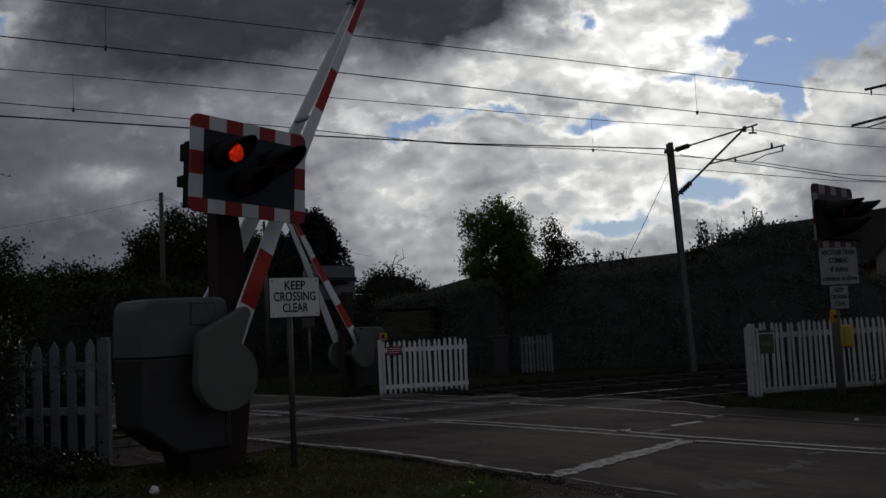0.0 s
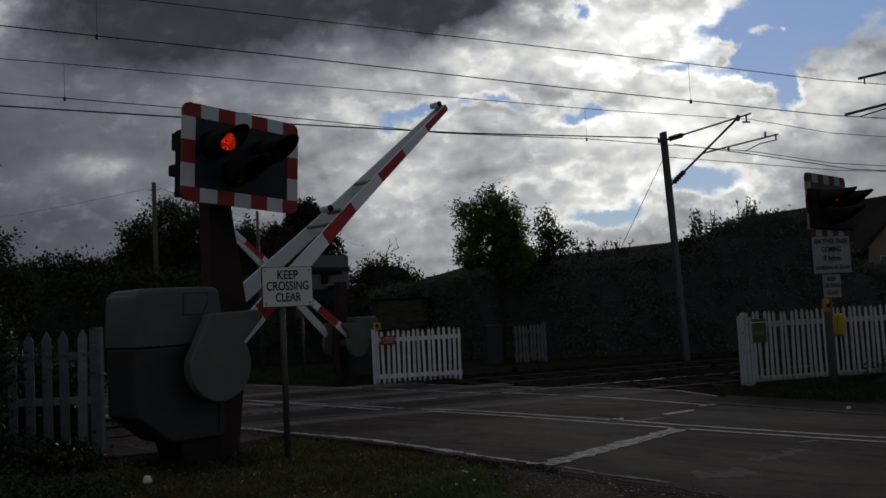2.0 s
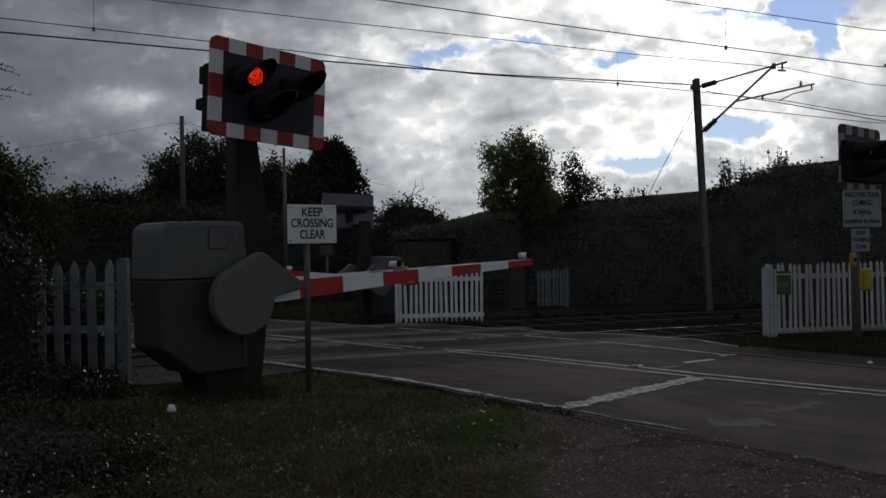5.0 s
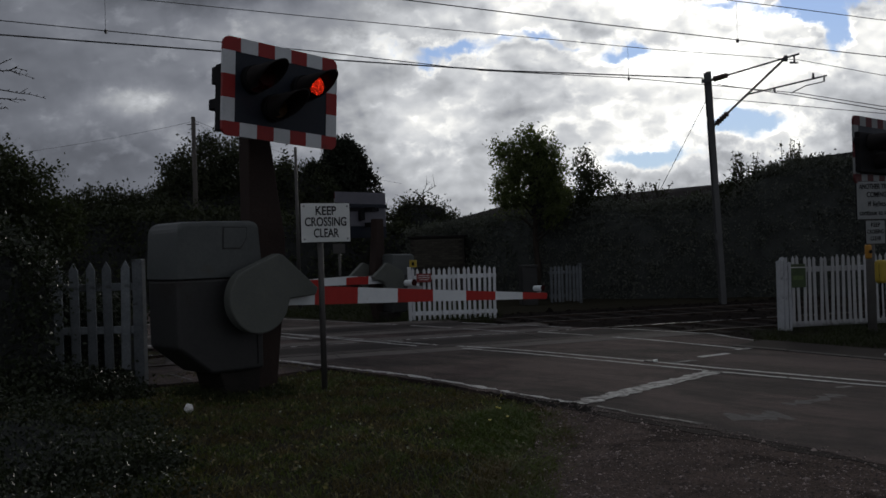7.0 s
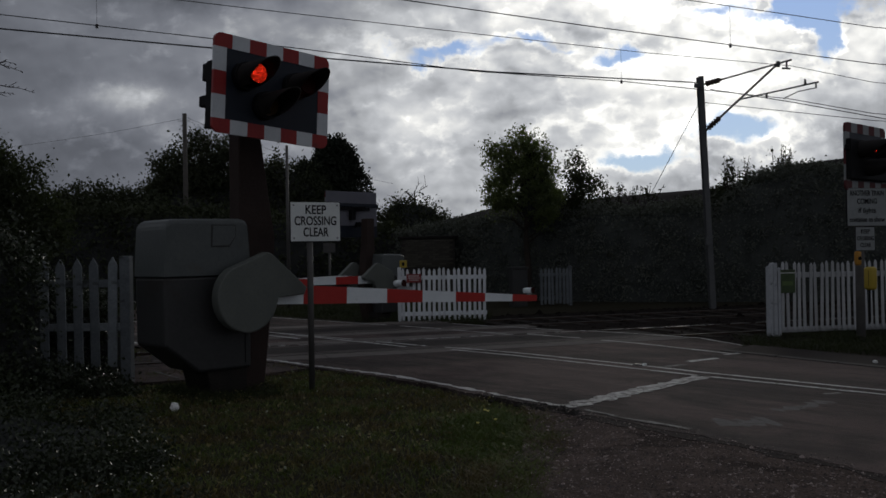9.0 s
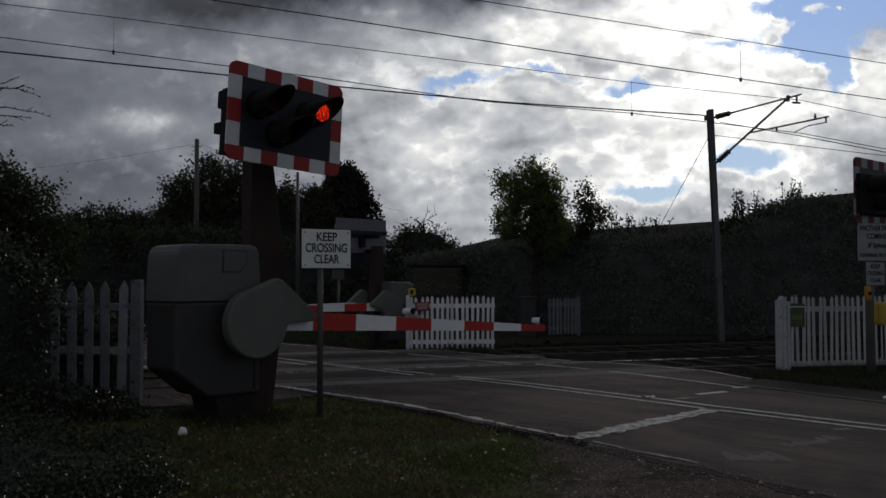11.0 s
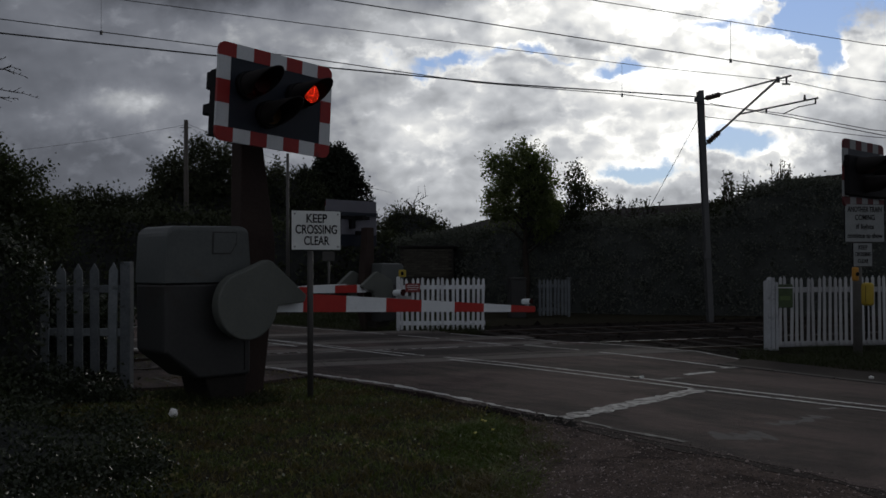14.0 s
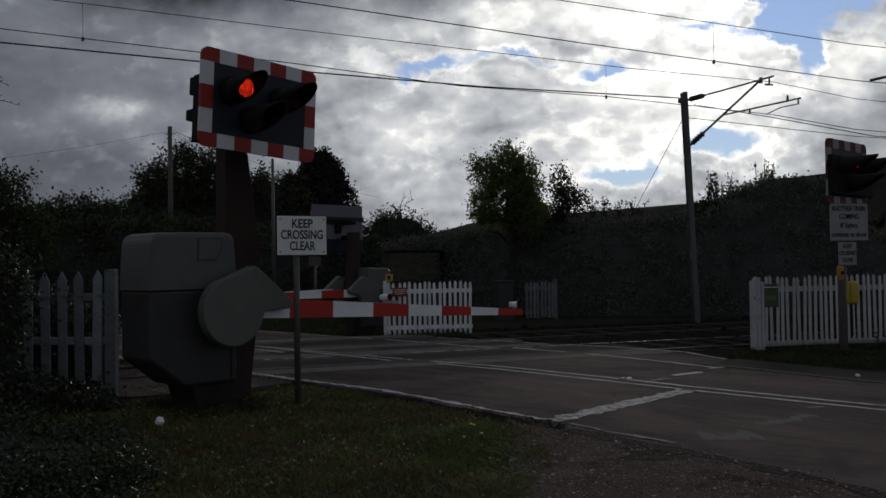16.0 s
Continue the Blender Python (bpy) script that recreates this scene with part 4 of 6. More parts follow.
# ---- flashing light signals ----
def make_signal(m, post_top, post_at, label, post_w=0.14, lit=True, wide_post=True, backed=False, dull=False, tilt=0.0):
    """A light signal: chequered backing board, two red lamps over an amber one. Origin at the board's foot centre; y-: towards traffic."""
    sig = empty("crossing_signal", m @ pose(0, 0, 0.52) @ pose(0, 0, 0, 0, tilt, 0) @ pose(0, 0, -0.52), label, "crossing signal", "crossing signals")
    upright = pose(0, 0, 0.52) @ pose(0, 0, 0, 0, -tilt, 0) @ pose(0, 0, -0.52)
    w, h = 0.752, 1.05
    # dull signals get border colours darkened for weaker light
    red, white = (DIM_RED, DIM_WHITE) if dull else (BORDER_RED, WHITE)
    board = part("backing_board", box(-w + 0.13, -0.012, 0.13, w - 0.13, 0.012, h - 0.13, 0.004, 1), NAVY, sig, "dark blue-black backing board")
    # border of red and white squares, corner ones rounded
    cols, rows = 7, 5
    cw, ch = 2 * w / cols, h / rows
    band = 0.15
    for i in range(cols):
        for top in (0, 1):
            z0, z1 = (h - band, h) if top else (0, band)
            x0, x1 = -w + i * cw, -w + (i + 1) * cw
            if i in (0, cols - 1):
                rr = 0.085
                sx, sz = (-1 if i == 0 else 1), (1 if top else -1)
                cx, cz = (x0 if i == 0 else x1), (z1 if top else z0)
                ox, oz = (x1 if i == 0 else x0), (z0 if top else z1)
                arc = [(cx - sx * rr + sx * rr * math.cos(a), cz - sz * rr + sz * rr * math.sin(a)) for a in [math.pi / 2 * k / 6 for k in range(7)]]
                bm = prism([(ox, oz), (cx, oz)] + arc + [(ox, cz)], -0.017, 0.017)
            else:
                bm = box(x0, -0.017, z0, x1, 0.017, z1)
            part("border_square", bm, red if i % 2 == 0 else white, board)
    for side in (-1, 1):
        for k in range(rows - 2):
            zz0 = band + k * (h - 2 * band) / 3
            zz1 = band + (k + 1) * (h - 2 * band) / 3
            x0, x1 = (-w, -w + 0.15) if side < 0 else (w - 0.15, w)
            part("border_square", box(x0, -0.017, zz0, x1, 0.017, zz1), white if k % 2 == 0 else red, board)
    if dull and not backed:
        part("lamp_case", box(-w - 0.012, -0.10, 0.17, w + 0.012, -0.0195, 0.79, 0.02, 2), BLACK, sig, "broad black lamp case")
        part("case_ear", box(-w - 0.05, -0.09, 0.60, -w - 0.013, -0.02, 0.70, 0.012, 1), BLACK, sig)
    drums = []
    for nm, x, zc in (("red", -0.385, 0.63), ("red", 0.26, 0.63), ("amber", -0.12, 0.36)):
        unit = part("lamp_unit", tube((x, -0.10, zc), (x, -0.012, zc), 0.152, 0.152, 24), BLACK, sig, "black lamp housing")
        # hood: a tube cut back below, longer above
        bm = bmesh.new()
        n = 28
        inner, outer = [], []
        for q, rr in ((0, 0.122), (1, 0.136)):
            ring0, ring1 = [], []
            for i in range(n + 1):
                a = radians(-150 + 300 * i / n)
                reach = (0.34 + 0.20 * math.cos(a)) if dull else (0.30 + 0.21 * math.cos(a))
                sx, sz = math.sin(a) * rr, math.cos(a) * rr
                ring0.append(bm.verts.new((x + sx, -0.10, zc + sz)))
                ring1.append(bm.verts.new((x + sx * 0.97, -0.10 - max(0.14, reach), zc + sz * 0.97)))
            (outer if q else inner).extend((ring0, ring1))
        for i in range(n):
            bm.faces.new((inner[0][i], inner[0][i + 1], inner[1][i + 1], inner[1][i]))
            bm.faces.new((outer[0][i + 1], outer[0][i], outer[1][i], outer[1][i + 1]))
            bm.faces.new((inner[1][i], inner[1][i + 1], outer[1][i + 1], outer[1][i]))
        part("hood", bm, HOOD, unit, "long black hood", True)
        # turning disc of the flasher: glowing dots on one side, dark lens on the other
        if nm == "red" and lit:
            bm = bmesh.new()
            size = 0.052 if dull else 0.102
            put_tube(bm, (0, -0.012, 0), (0, 0.012, 0), size, size, 28, mat=1)
            for f in bm.faces:
                if f.normal.y < -0.9 or (len(f.verts) > 4 and f.calc_center_median().y < 0):
                    f.material_index = 0
            disc = part("flasher_disc", bm, (LIT_RED, LENS_RED), sig, "red dotted lamp face")
            disc.matrix_basis = pose(x - 0.006, -0.31 if dull else -0.285, zc)
            drums.append(disc)
        else:
            part("lens", tube((x, -0.125, zc), (x, -0.102, zc), 0.112, sides=28), LENS_RED if nm == "red" else LENS_AMBER, unit)
    # brackets and junction boxes behind the board
    px, py = post_at
    part("bracket", box(-0.5, 0.03, 0.62, 0.5, 0.075, 0.69, 0.006, 1), BLACK, sig)
    if not backed:
        part("bracket", box(-0.5, 0.03, 0.26, 0.5, 0.075, 0.33, 0.006, 1), BLACK, sig)
    part("bracket_arm", box(px - 0.05, 0.05, 0.60, px + 0.05, py + 0.02, 0.70, 0.006, 1), BLACK, sig)
    part("bracket_arm", box(px - 0.05, 0.05, 0.25, px + 0.05, py + 0.02, 0.35, 0.006, 1), BLACK, sig)
    if backed:
        part("bracket_arm", box(-0.02, 0.03, 0.40, 0.10, 0.14, 0.62, 0.006, 1), BLACK, sig)
    for z0, z1, reach in () if dull else ((0.56, 0.75, 0.25), (0.29, 0.41, 0.30)):
        part("junction_box", box(-0.73, 0.04, z0, -0.55, reach, z1, 0.015, 2), BLACK, sig)
    if not dull:
        part("back_plate", box(-0.735, 0.028, 0.05, -0.58, 0.16, 0.76, 0.008, 1), BLACK, sig)
    if backed:
        part("back_sheet", box(-w, 0.019, 0.27, w, 0.0265, h, 0.003, 1), BACK_GREY, sig, "plain grey back of the board")
        part("back_sheet", box(-w, 0.019, 0.0, w, 0.0265, 0.266, 0.003, 1), NAVY, sig, "dark lower back of the board")
        part("back_rail", box(-w + 0.02, 0.03, 0.70, w - 0.02, 0.075, 0.78, 0.006, 1), NAVY, sig)
    if wide_post:
        prof = [(-0.17, 0.9), (0.12, 0.9), (0.13, 0.1), (0.30, -1.05), (0.28, -1.5), (0.12, post_top), (-0.17, post_top), (-0.18, -1.5), (-0.18, -1.0), (-0.17, 0.1)]
        slim, cap = (0.72, 0.42) if backed else (1.0, 0.9)
        bm = prism([(px + x * slim, min(q, cap)) for x, q in prof], py, py + 0.22, 0.02, 2)
        part("post", bm, BROWN, sig, "broad tapering rusty-brown post").matrix_basis = upright
    else:
        part("post", tube((px, py, post_top), (px, py, 0.9), post_w / 2, sides=16), POST_PALE, sig, "grey tubular post")
    return sig, drums


def make_notice(m, w, h, lines, label, post=None, bolts=True, thick=0.02, paint=None):
    """A flat white notice with black lettering, in x and z, facing y-."""
    sign = empty("notice", m, label, "sign", "crossing notices")
    part("panel", box(-w / 2, -thick / 2, 0, w / 2, thick / 2, h, 0.006, 2), paint or SIGN_WHITE, sign, "white enamel panel")
    part("panel_edge", box(-w / 2 - 0.006, -thick / 2 + 0.004, -0.006, w / 2 + 0.006, thick / 2 + 0.006, h + 0.006, 0.003, 1), BLACK, sign)
    for text, size, zz, width in lines:
        writing(text, size, sign, BLACK, pose(0, -thick / 2 - 0.002, zz, 90, 0, 0), width)
    if bolts:
        for x in (-w / 2 + 0.035, w / 2 - 0.035):
            for zz in (0.035, h - 0.035):
                part("bolt", tube((x, -thick / 2 - 0.006, zz), (x, -thick / 2, zz), 0.012, sides=8), STEEL, sign)
    if post:
        part("post", tube((-0.055, 0.045, post), (-0.055, 0.045, h * 0.9), 0.034, sides=14), GREY_POST, sign, "round grey steel post")
        part("clip", box(-0.11, 0.008, h * 0.25, 0.0, 0.085, h * 0.25 + 0.03), STEEL, sign)
        part("clip", box(-0.11, 0.008, h * 0.7, 0.0, 0.085, h * 0.7 + 0.03), STEEL, sign)
    return sign


# ---- picket fences ----
def picket_mesh(w, h, t):
    return prism([(-w / 2, 0), (-w / 2, h - w * 0.9), (0, h), (w / 2, h - w * 0.9), (w / 2, 0)], -t / 2, t / 2, 0.004, 1)


def make_fence(name, a, b, n, h, w, label, wood, z0=0.04, rails=(0.22, 0.82), seed=1, post_ends=(True, False), post_w=0.12, lean=0.0, behind=1, hgrow=0.0):
    """Pointed pickets on two rails between ground points a and b."""
    r = random.Random(seed)
    a, b = Vector(a), Vector(b)
    d = b - a
    turn = math.degrees(math.atan2(d.y, d.x))
    fence = empty(name, pose(a.x, a.y, a.z, 0, 0, turn), label, "picket fence", "white picket fences")
    L = d.xy.length
    mesh = None
    for i in range(n):
        x = (i + 0.5) * L / n
        if mesh is None:
            p = part("picket", picket_mesh(w, h - z0, 0.022), wood, fence)
            mesh = p.data
        else:
            p = new("picket", mesh)
            p.parent = fence
        p.matrix_basis = pose(x + r.uniform(-0.008, 0.008), -0.035 * behind, z0 + r.uniform(-0.02, 0.015), 0, r.uniform(-1.2, 1.2) + lean, r.uniform(-2, 2))
    for f in rails:
        part("rail", box(0, -0.02, h * f - 0.045, L, 0.02, h * f + 0.045, 0.005, 1), wood, fence)
    for x, on in ((-post_w / 2 + 0.01, post_ends[0]), (L + post_w / 2 - 0.01, post_ends[1])):
        if on:
            part("post", box(x - post_w / 2, -post_w / 2 - 0.02, -0.1, x + post_w / 2, post_w / 2 - 0.02, h + 0.02, 0.01, 1), wood, fence)
    return fence


# ---- plants ----
def leaf_cloud(points, size, rng, droop=0.3, slim=0.55):
    """Small folded leaves, one at each point: two triangles each, turned at random."""
    n = len(points)
    a = rng.normal(size=(n, 3))
    a[:, 2] -= droop
    a /= np.linalg.norm(a, axis=1)[:, None]
    b = np.cross(a, rng.normal(size=(n, 3)))
    b /= np.linalg.norm(b, axis=1)[:, None] + 1e-9
    s = size * rng.uniform(0.6, 1.35, n)[:, None]
    v = np.empty((n, 4, 3))
    v[:, 0] = points - a * s * 0.5
    v[:, 1] = points + b * s * slim * 0.5
    v[:, 2] = points + a * s * 0.5
    v[:, 3] = points - b * s * slim * 0.5 + np.cross(a, b) * s * 0.12
    f = np.arange(n * 4).reshape(n, 4)
    return v.reshape(-1, 3), f


def clumped(blobs, n, rng, clump=0.22, per=26, shell=0.55):
    """Points in ellipsoids (x, y, z, rx, ry, rz), gathered into clumps with gaps between, thicker near the outside."""
    blobs = np.array(blobs, float)
    vol = blobs[:, 3] * blobs[:, 4] * blobs[:, 5]
    k = max(1, n // per)
    pick = rng.choice(len(blobs), k, p=vol / vol.sum())
    d = rng.normal(size=(k, 3))
    d /= np.linalg.norm(d, axis=1)[:, None]
    rad = rng.uniform(0, 1, k) ** (1 / (1 + 2 * shell + 1)) * rng.uniform(0.75, 1.08, k)
    centres = blobs[pick, :3] + d * rad[:, None] * blobs[pick, 3:]
    return np.repeat(centres, per, 0) + rng.normal(size=(k * per, 3)) * clump * rng.uniform(0.5, 1.3, (k, 1)).repeat(per, 0)


def limbs(bm, base, top, r, rng, n=7, reach=1.0, twigs=3):
    """A tapered, slightly bent trunk with limbs and twigs."""
    base, top = Vector(base), Vector(top)
    pts = [base.lerp(top, i / 5) + Vector((rng.normal() * 0.05, rng.normal() * 0.05, 0)) * (i > 0) for i in range(6)]
    for i in range(5):
        put_tube(bm, pts[i], pts[i + 1], r * (1 - i / 5.6), r * (1 - (i + 1) / 5.6), 8, False)
    for i in range(n):
        f = rng.uniform(0.35, 0.98)
        p = base.lerp(top, f)
        a = rng.uniform(0, 2 * math.pi)
        L = reach * rng.uniform(0.5, 1.0) * (1.25 - f * 0.6)
        q = p + Vector((math.cos(a) * L, math.sin(a) * L, L * rng.uniform(0.4, 1.0)))
        put_tube(bm, p, q, r * 0.35 * (1.2 - f), r * 0.1, 6, False)
        for _ in range(twigs):
            s = p.lerp(q, rng.uniform(0.4, 1.0))
            e = s + Vector((rng.normal(), rng.normal(), abs(rng.normal()) + 0.3)) * L * 0.28
            put_tube(bm, s, e, r * 0.09, r * 0.03, 5, False)


def make_tree(name, x, y, blobs, n, leaf, seed, material, label, trunk_to, r=0.12, reach=1.0, clump=0.22, per=26, category="tree", z=-0.05, core=None, slim=0.55, n_limbs=9):
    """A tree with its foot at x, y: trunk with limbs and a crown of many small leaves. blobs lie in the tree's own space."""
    rng = np.random.default_rng(seed)
    tree = empty(name, pose(x, y, z), label, category)
    bm = bmesh.new()
    limbs(bm, (0, 0, -0.1), trunk_to, r, rng, n_limbs, reach)
    part("trunk", bm, BARK, tree)
    v, f = leaf_cloud(clumped(blobs, n, rng, clump, per), leaf, rng, slim=slim)
    from_arrays("crown", v, f, material, parent=tree)
    # added solid lumps stand in for the shade inside the crown
    if core:
        bm = bmesh.new()
        for cx, cy, cz, rx, ry, rz in core:
            put_lump(bm, (cx, cy, cz), (rx, ry, rz), rng)
        part("crown_shade_body", bm, HEDGE_CORE, tree)
    return tree


def put_lump(bm, c, r, rng, rough=0.22, sub=3):
    """A knobbly closed lump."""
    made = bmesh.ops.create_icosphere(bm, subdivisions=sub, radius=1.0)["verts"]
    o = Vector(rng.uniform(-50, 50, 3))
    for v in made:
        k = 1 + rough * noise.noise(v.co * 2.6 + o) + rough * 0.6 * noise.noise(v.co * 6.0 + o)
        v.co = Vector(c) + Vector((v.co.x * r[0], v.co.y * r[1], v.co.z * r[2])) * k


def make_conifer(x, y, h, r, n, seed, label):
    rng = np.random.default_rng(seed)
    tree = empty("conifer", pose(x, y, -0.05), label, "conifer tree")
    bm = bmesh.new()
    put_tube(bm, (0, 0, -0.1), (0, 0, h * 0.97), 0.16, 0.02, 8, False)
    part("trunk", bm, BARK, tree)
    t = rng.uniform(0, 1, n // 24) ** 0.72
    a = rng.uniform(0, 2 * math.pi, len(t))
    lob = 1 + 0.22 * np.sin(a * 3 + t * 9) + 0.12 * np.sin(a * 7 + 4 * t)
    rad = r * (0.06 + (1 - t) ** 0.6) * rng.uniform(0.5, 1.2, len(t)) * lob
    c = np.stack([np.cos(a) * rad, np.sin(a) * rad, h * t], 1)
    p = np.repeat(c, 24, 0) + rng.normal(size=(len(c) * 24, 3)) * (0.13, 0.13, 0.17)
    v, f = leaf_cloud(p, 0.20, rng, -0.5, 0.4)
    from_arrays("sprays", v, f, LEAF_CONIFER, parent=tree)
    # added solid cone stands in for the shade between the sprays
    bm = bmesh.new()
    made = bmesh.ops.create_cone(bm, cap_ends=True, segments=24, radius1=r * 0.80, radius2=0.02, depth=h * 0.94)["verts"]
    for q in made:
        q.co.z += h * 0.47
    part("crown_shade_body", bm, HEDGE_CORE, tree)
    return tree


def make_hedge(name, pts, thick, heights, n, leaf, seed, material, label, base=-0.05, stray=0.10, category="hedge", core_in=0.12, inner=None):
    """A dense hedge along ground points with a given height at each, a rough leafy skin over a solid body that stands
    in for inner shade.
    """
    rng = np.random.default_rng(seed)
    hedge = empty(name, pose(0, 0, 0), label, category)
    pts = [Vector((*p, 0)) for p in pts]
    lens = [(b - a).length for a, b in zip(pts, pts[1:])]
    total = sum(lens)
    bm = bmesh.new()
    rows = []
    steps = max(6, int(total / 0.35))
    o = Vector((seed * 3.1, 0, 0))

    def spot(s):
        i = 0
        while i < len(lens) - 1 and s > lens[i]:
            s -= lens[i]
            i += 1
        f = min(1.0, s / lens[i])
        a, b = pts[i], pts[i + 1]
        d = (b - a).normalized()
        return a.lerp(b, f), Vector((-d.y, d.x, 0)), heights[i] + (heights[i + 1] - heights[i]) * f

    def lump(s, k):
        return 0.16 * noise.noise(Vector((s * 0.9, k * 3.0, 0)) + o) + 0.10 * noise.noise(Vector((s * 2.6, k * 5.0, 4)) + o)
    for i in range(steps + 1):
        s = total * i / steps
        p, nrm, h = spot(s)
        ring = []
        for k, (w, hh) in enumerate(((-0.5, 0), (-0.52, 0.4), (-0.5, 0.8), (-0.33, 0.98), (0, 1.0), (0.33, 0.98), (0.5, 0.8), (0.5, 0))):
            q = p + nrm * (w * (thick - core_in) + lump(s, k) * (0.8 if w else 0.2))
            q.z = base + hh * (h - core_in) + (lump(s, k + 9) if hh > 0.3 else 0)
            ring.append(bm.verts.new(q))
        rows.append(ring)
    for a, b in zip(rows, rows[1:]):
        for k in range(7):
            bm.faces.new((a[k], b[k], b[k + 1], a[k + 1]))
    bm.faces.new(rows[0])
    bm.faces.new(rows[-1][::-1])
    bmesh.ops.recalc_face_normals(bm, faces=bm.faces)
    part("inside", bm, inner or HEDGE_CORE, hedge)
    k = n // 18
    c = np.empty((k, 3))
    for i in range(k):
        s = rng.uniform(0, total)
        p, nrm, h = spot(s)
        if rng.uniform() < 0.42:
            w, z = rng.uniform(-0.5, 0.5), h + rng.normal() * 0.05 + lump(s, 13)
        else:
            w, z = (-0.5 if rng.uniform() < 0.72 else 0.5), h * rng.uniform(0.0, 1.0)
        q = p + nrm * (w * thick + rng.normal() * stray * 0.6)
        c[i] = (q.x, q.y, base + z)
    pp = np.repeat(c, 18, 0) + rng.normal(size=(k * 18, 3)) * stray
    v, f = leaf_cloud(pp, leaf, rng)
    from_arrays("leaves", v, f, material, parent=hedge)
    return hedge


def make_sprigs(name, x, y, z, w, h, n, seed, label, leaf=0.10):
    """A few thin upright shoots with sparse leaves."""
    rng = np.random.default_rng(seed)
    ob = empty(name, pose(x, y, -0.05), label, "shrub")
    bm = bmesh.new()
    pts = []
    for _ in range(n):
        a = Vector((rng.uniform(-w, w), rng.normal() * 0.2, z - 0.3))
        b = a + Vector((rng.normal() * 0.16, rng.normal() * 0.1, 0.3 + h * rng.uniform(0.35, 1.0)))
        put_tube(bm, a, b, 0.016, 0.006, 5, False)
        for k in range(rng.integers(7, 15)):
            q = a.lerp(b, rng.uniform(0.3, 1.0)) + Vector(rng.normal(size=3) * 0.06)
            pts.append(q)
        c = a.lerp(b, 0.6)
        put_tube(bm, c, c + Vector((rng.normal() * 0.18, 0, 0.2 * h)), 0.007, 0.003, 5, False)
    put_tube(bm, (0, 0, 0), (0, 0, z - 0.15), 0.05, 0.03, 6, False)
    part("shoot", bm, BARK, ob)
    v, f = leaf_cloud(np.array([tuple(p) for p in pts]), leaf, rng)
    from_arrays("leaves", v, f, LEAF_DARK, parent=ob)
    return ob


def inside(poly, p):
    hit = False
    for (x0, y0), (x1, y1) in zip(poly, poly[1:] + poly[:1]):
        if (y0 > p[1]) != (y1 > p[1]) and p[0] < (x1 - x0) * (p[1] - y0) / (y1 - y0) + x0:
            hit = not hit
    return hit


VERGE = [(7.36, 30), (7.36, 10), (7.30, 8.2), (7.14, 7.1), (6.95, 6.1), (6.84, 5.62), (6.3, 5.1), (5.72, 4.65), (5.0, 4.25), (4.38, 3.94), (3.6, 3.3), (2.6, 2.2), (1.0, 0.6), (0.0, 3.0), (0, 30)]


def make_grass(name, poly, n, hgt, seed, material, label, dens=None):
    """Single bent blades over a stretch of the road frame."""
    rng = np.random.default_rng(seed)
    us, vs = [p[0] for p in poly], [p[1] for p in poly]
    keep = []
    while len(keep) < n:
        u, v = rng.uniform(min(us), max(us)), rng.uniform(min(vs), max(vs))
        if inside(poly, (u, v)) and (dens is None or rng.uniform() < dens(u, v)):
            keep.append((u, v))
    keep = np.array(keep) + rng.normal(size=(n, 2)) * 0.05
    base = np.stack([R45 * (keep[:, 0] - keep[:, 1]), R45 * (keep[:, 0] + keep[:, 1]), np.full(n, -0.05)], 1)
    patch = np.array([noise.noise(Vector((p[0] * 1.3, p[1] * 1.3, 3))) for p in base])
    h = hgt * rng.uniform(0.45, 1.2, n) * (1.0 + 0.8 * patch)
    a = rng.uniform(0, 2 * math.pi, n)
    side = np.stack([np.cos(a), np.sin(a), np.zeros(n)], 1) * rng.uniform(0.003, 0.006, n)[:, None]
    lean = np.stack([rng.normal(size=n) * 0.5, rng.normal(size=n) * 0.5, np.ones(n)], 1) * h[:, None]
    lean2 = lean * 1.0
    lean2[:, :2] *= 2.4
    v = np.empty((n, 5, 3))
    v[:, 0], v[:, 1] = base - side, base + side
    v[:, 2], v[:, 3] = base + lean * 0.55 + side * 0.8, base + lean * 0.55 - side * 0.8
    v[:, 4] = base + lean2 * np.array([0.9, 0.9, 0.95])
    i = np.arange(n)[:, None] * 5
    faces = np.concatenate([i + np.array([0, 1, 2, 3])], 0).tolist() + (i + np.array([3, 2, 4])).tolist()
    return from_arrays(name, v.reshape(-1, 3), faces, material, label, "grass")


def make_stones(name, spots, size, seed, material, label, category="stones", z=-0.02):
    """Small angular stones, one low-sided lump at each spot."""
    rng = np.random.default_rng(seed)
    n = len(spots)
    shape = np.array([(1, 0, 0), (0, 1, 0), (-1, 0, 0), (0, -1, 0), (0, 0, 1), (0, 0, -1)], float)
    tri = np.array([(0, 1, 4), (1, 2, 4), (2, 3, 4), (3, 0, 4), (1, 0, 5), (2, 1, 5), (3, 2, 5), (0, 3, 5)])
    s = size * rng.lognormal(0, 0.45, n)
    v = shape[None] * rng.uniform(0.6, 1.2, (n, 6, 3)) * s[:, None, None] * np.array([1, 1, 0.6])
    a = rng.uniform(0, 2 * math.pi, n)
    c, q = np.cos(a)[:, None], np.sin(a)[:, None]
    x, y = v[:, :, 0] * c - v[:, :, 1] * q, v[:, :, 0] * q + v[:, :, 1] * c
    v = np.stack([x, y, v[:, :, 2]], 2) + np.concatenate([spots, np.full((n, 1), z)], 1)[:, None]
    f = (tri[None] + (np.arange(n) * 6)[:, None, None]).reshape(-1, 3)
    return from_arrays(name, v.reshape(-1, 3), f, material, label, category)


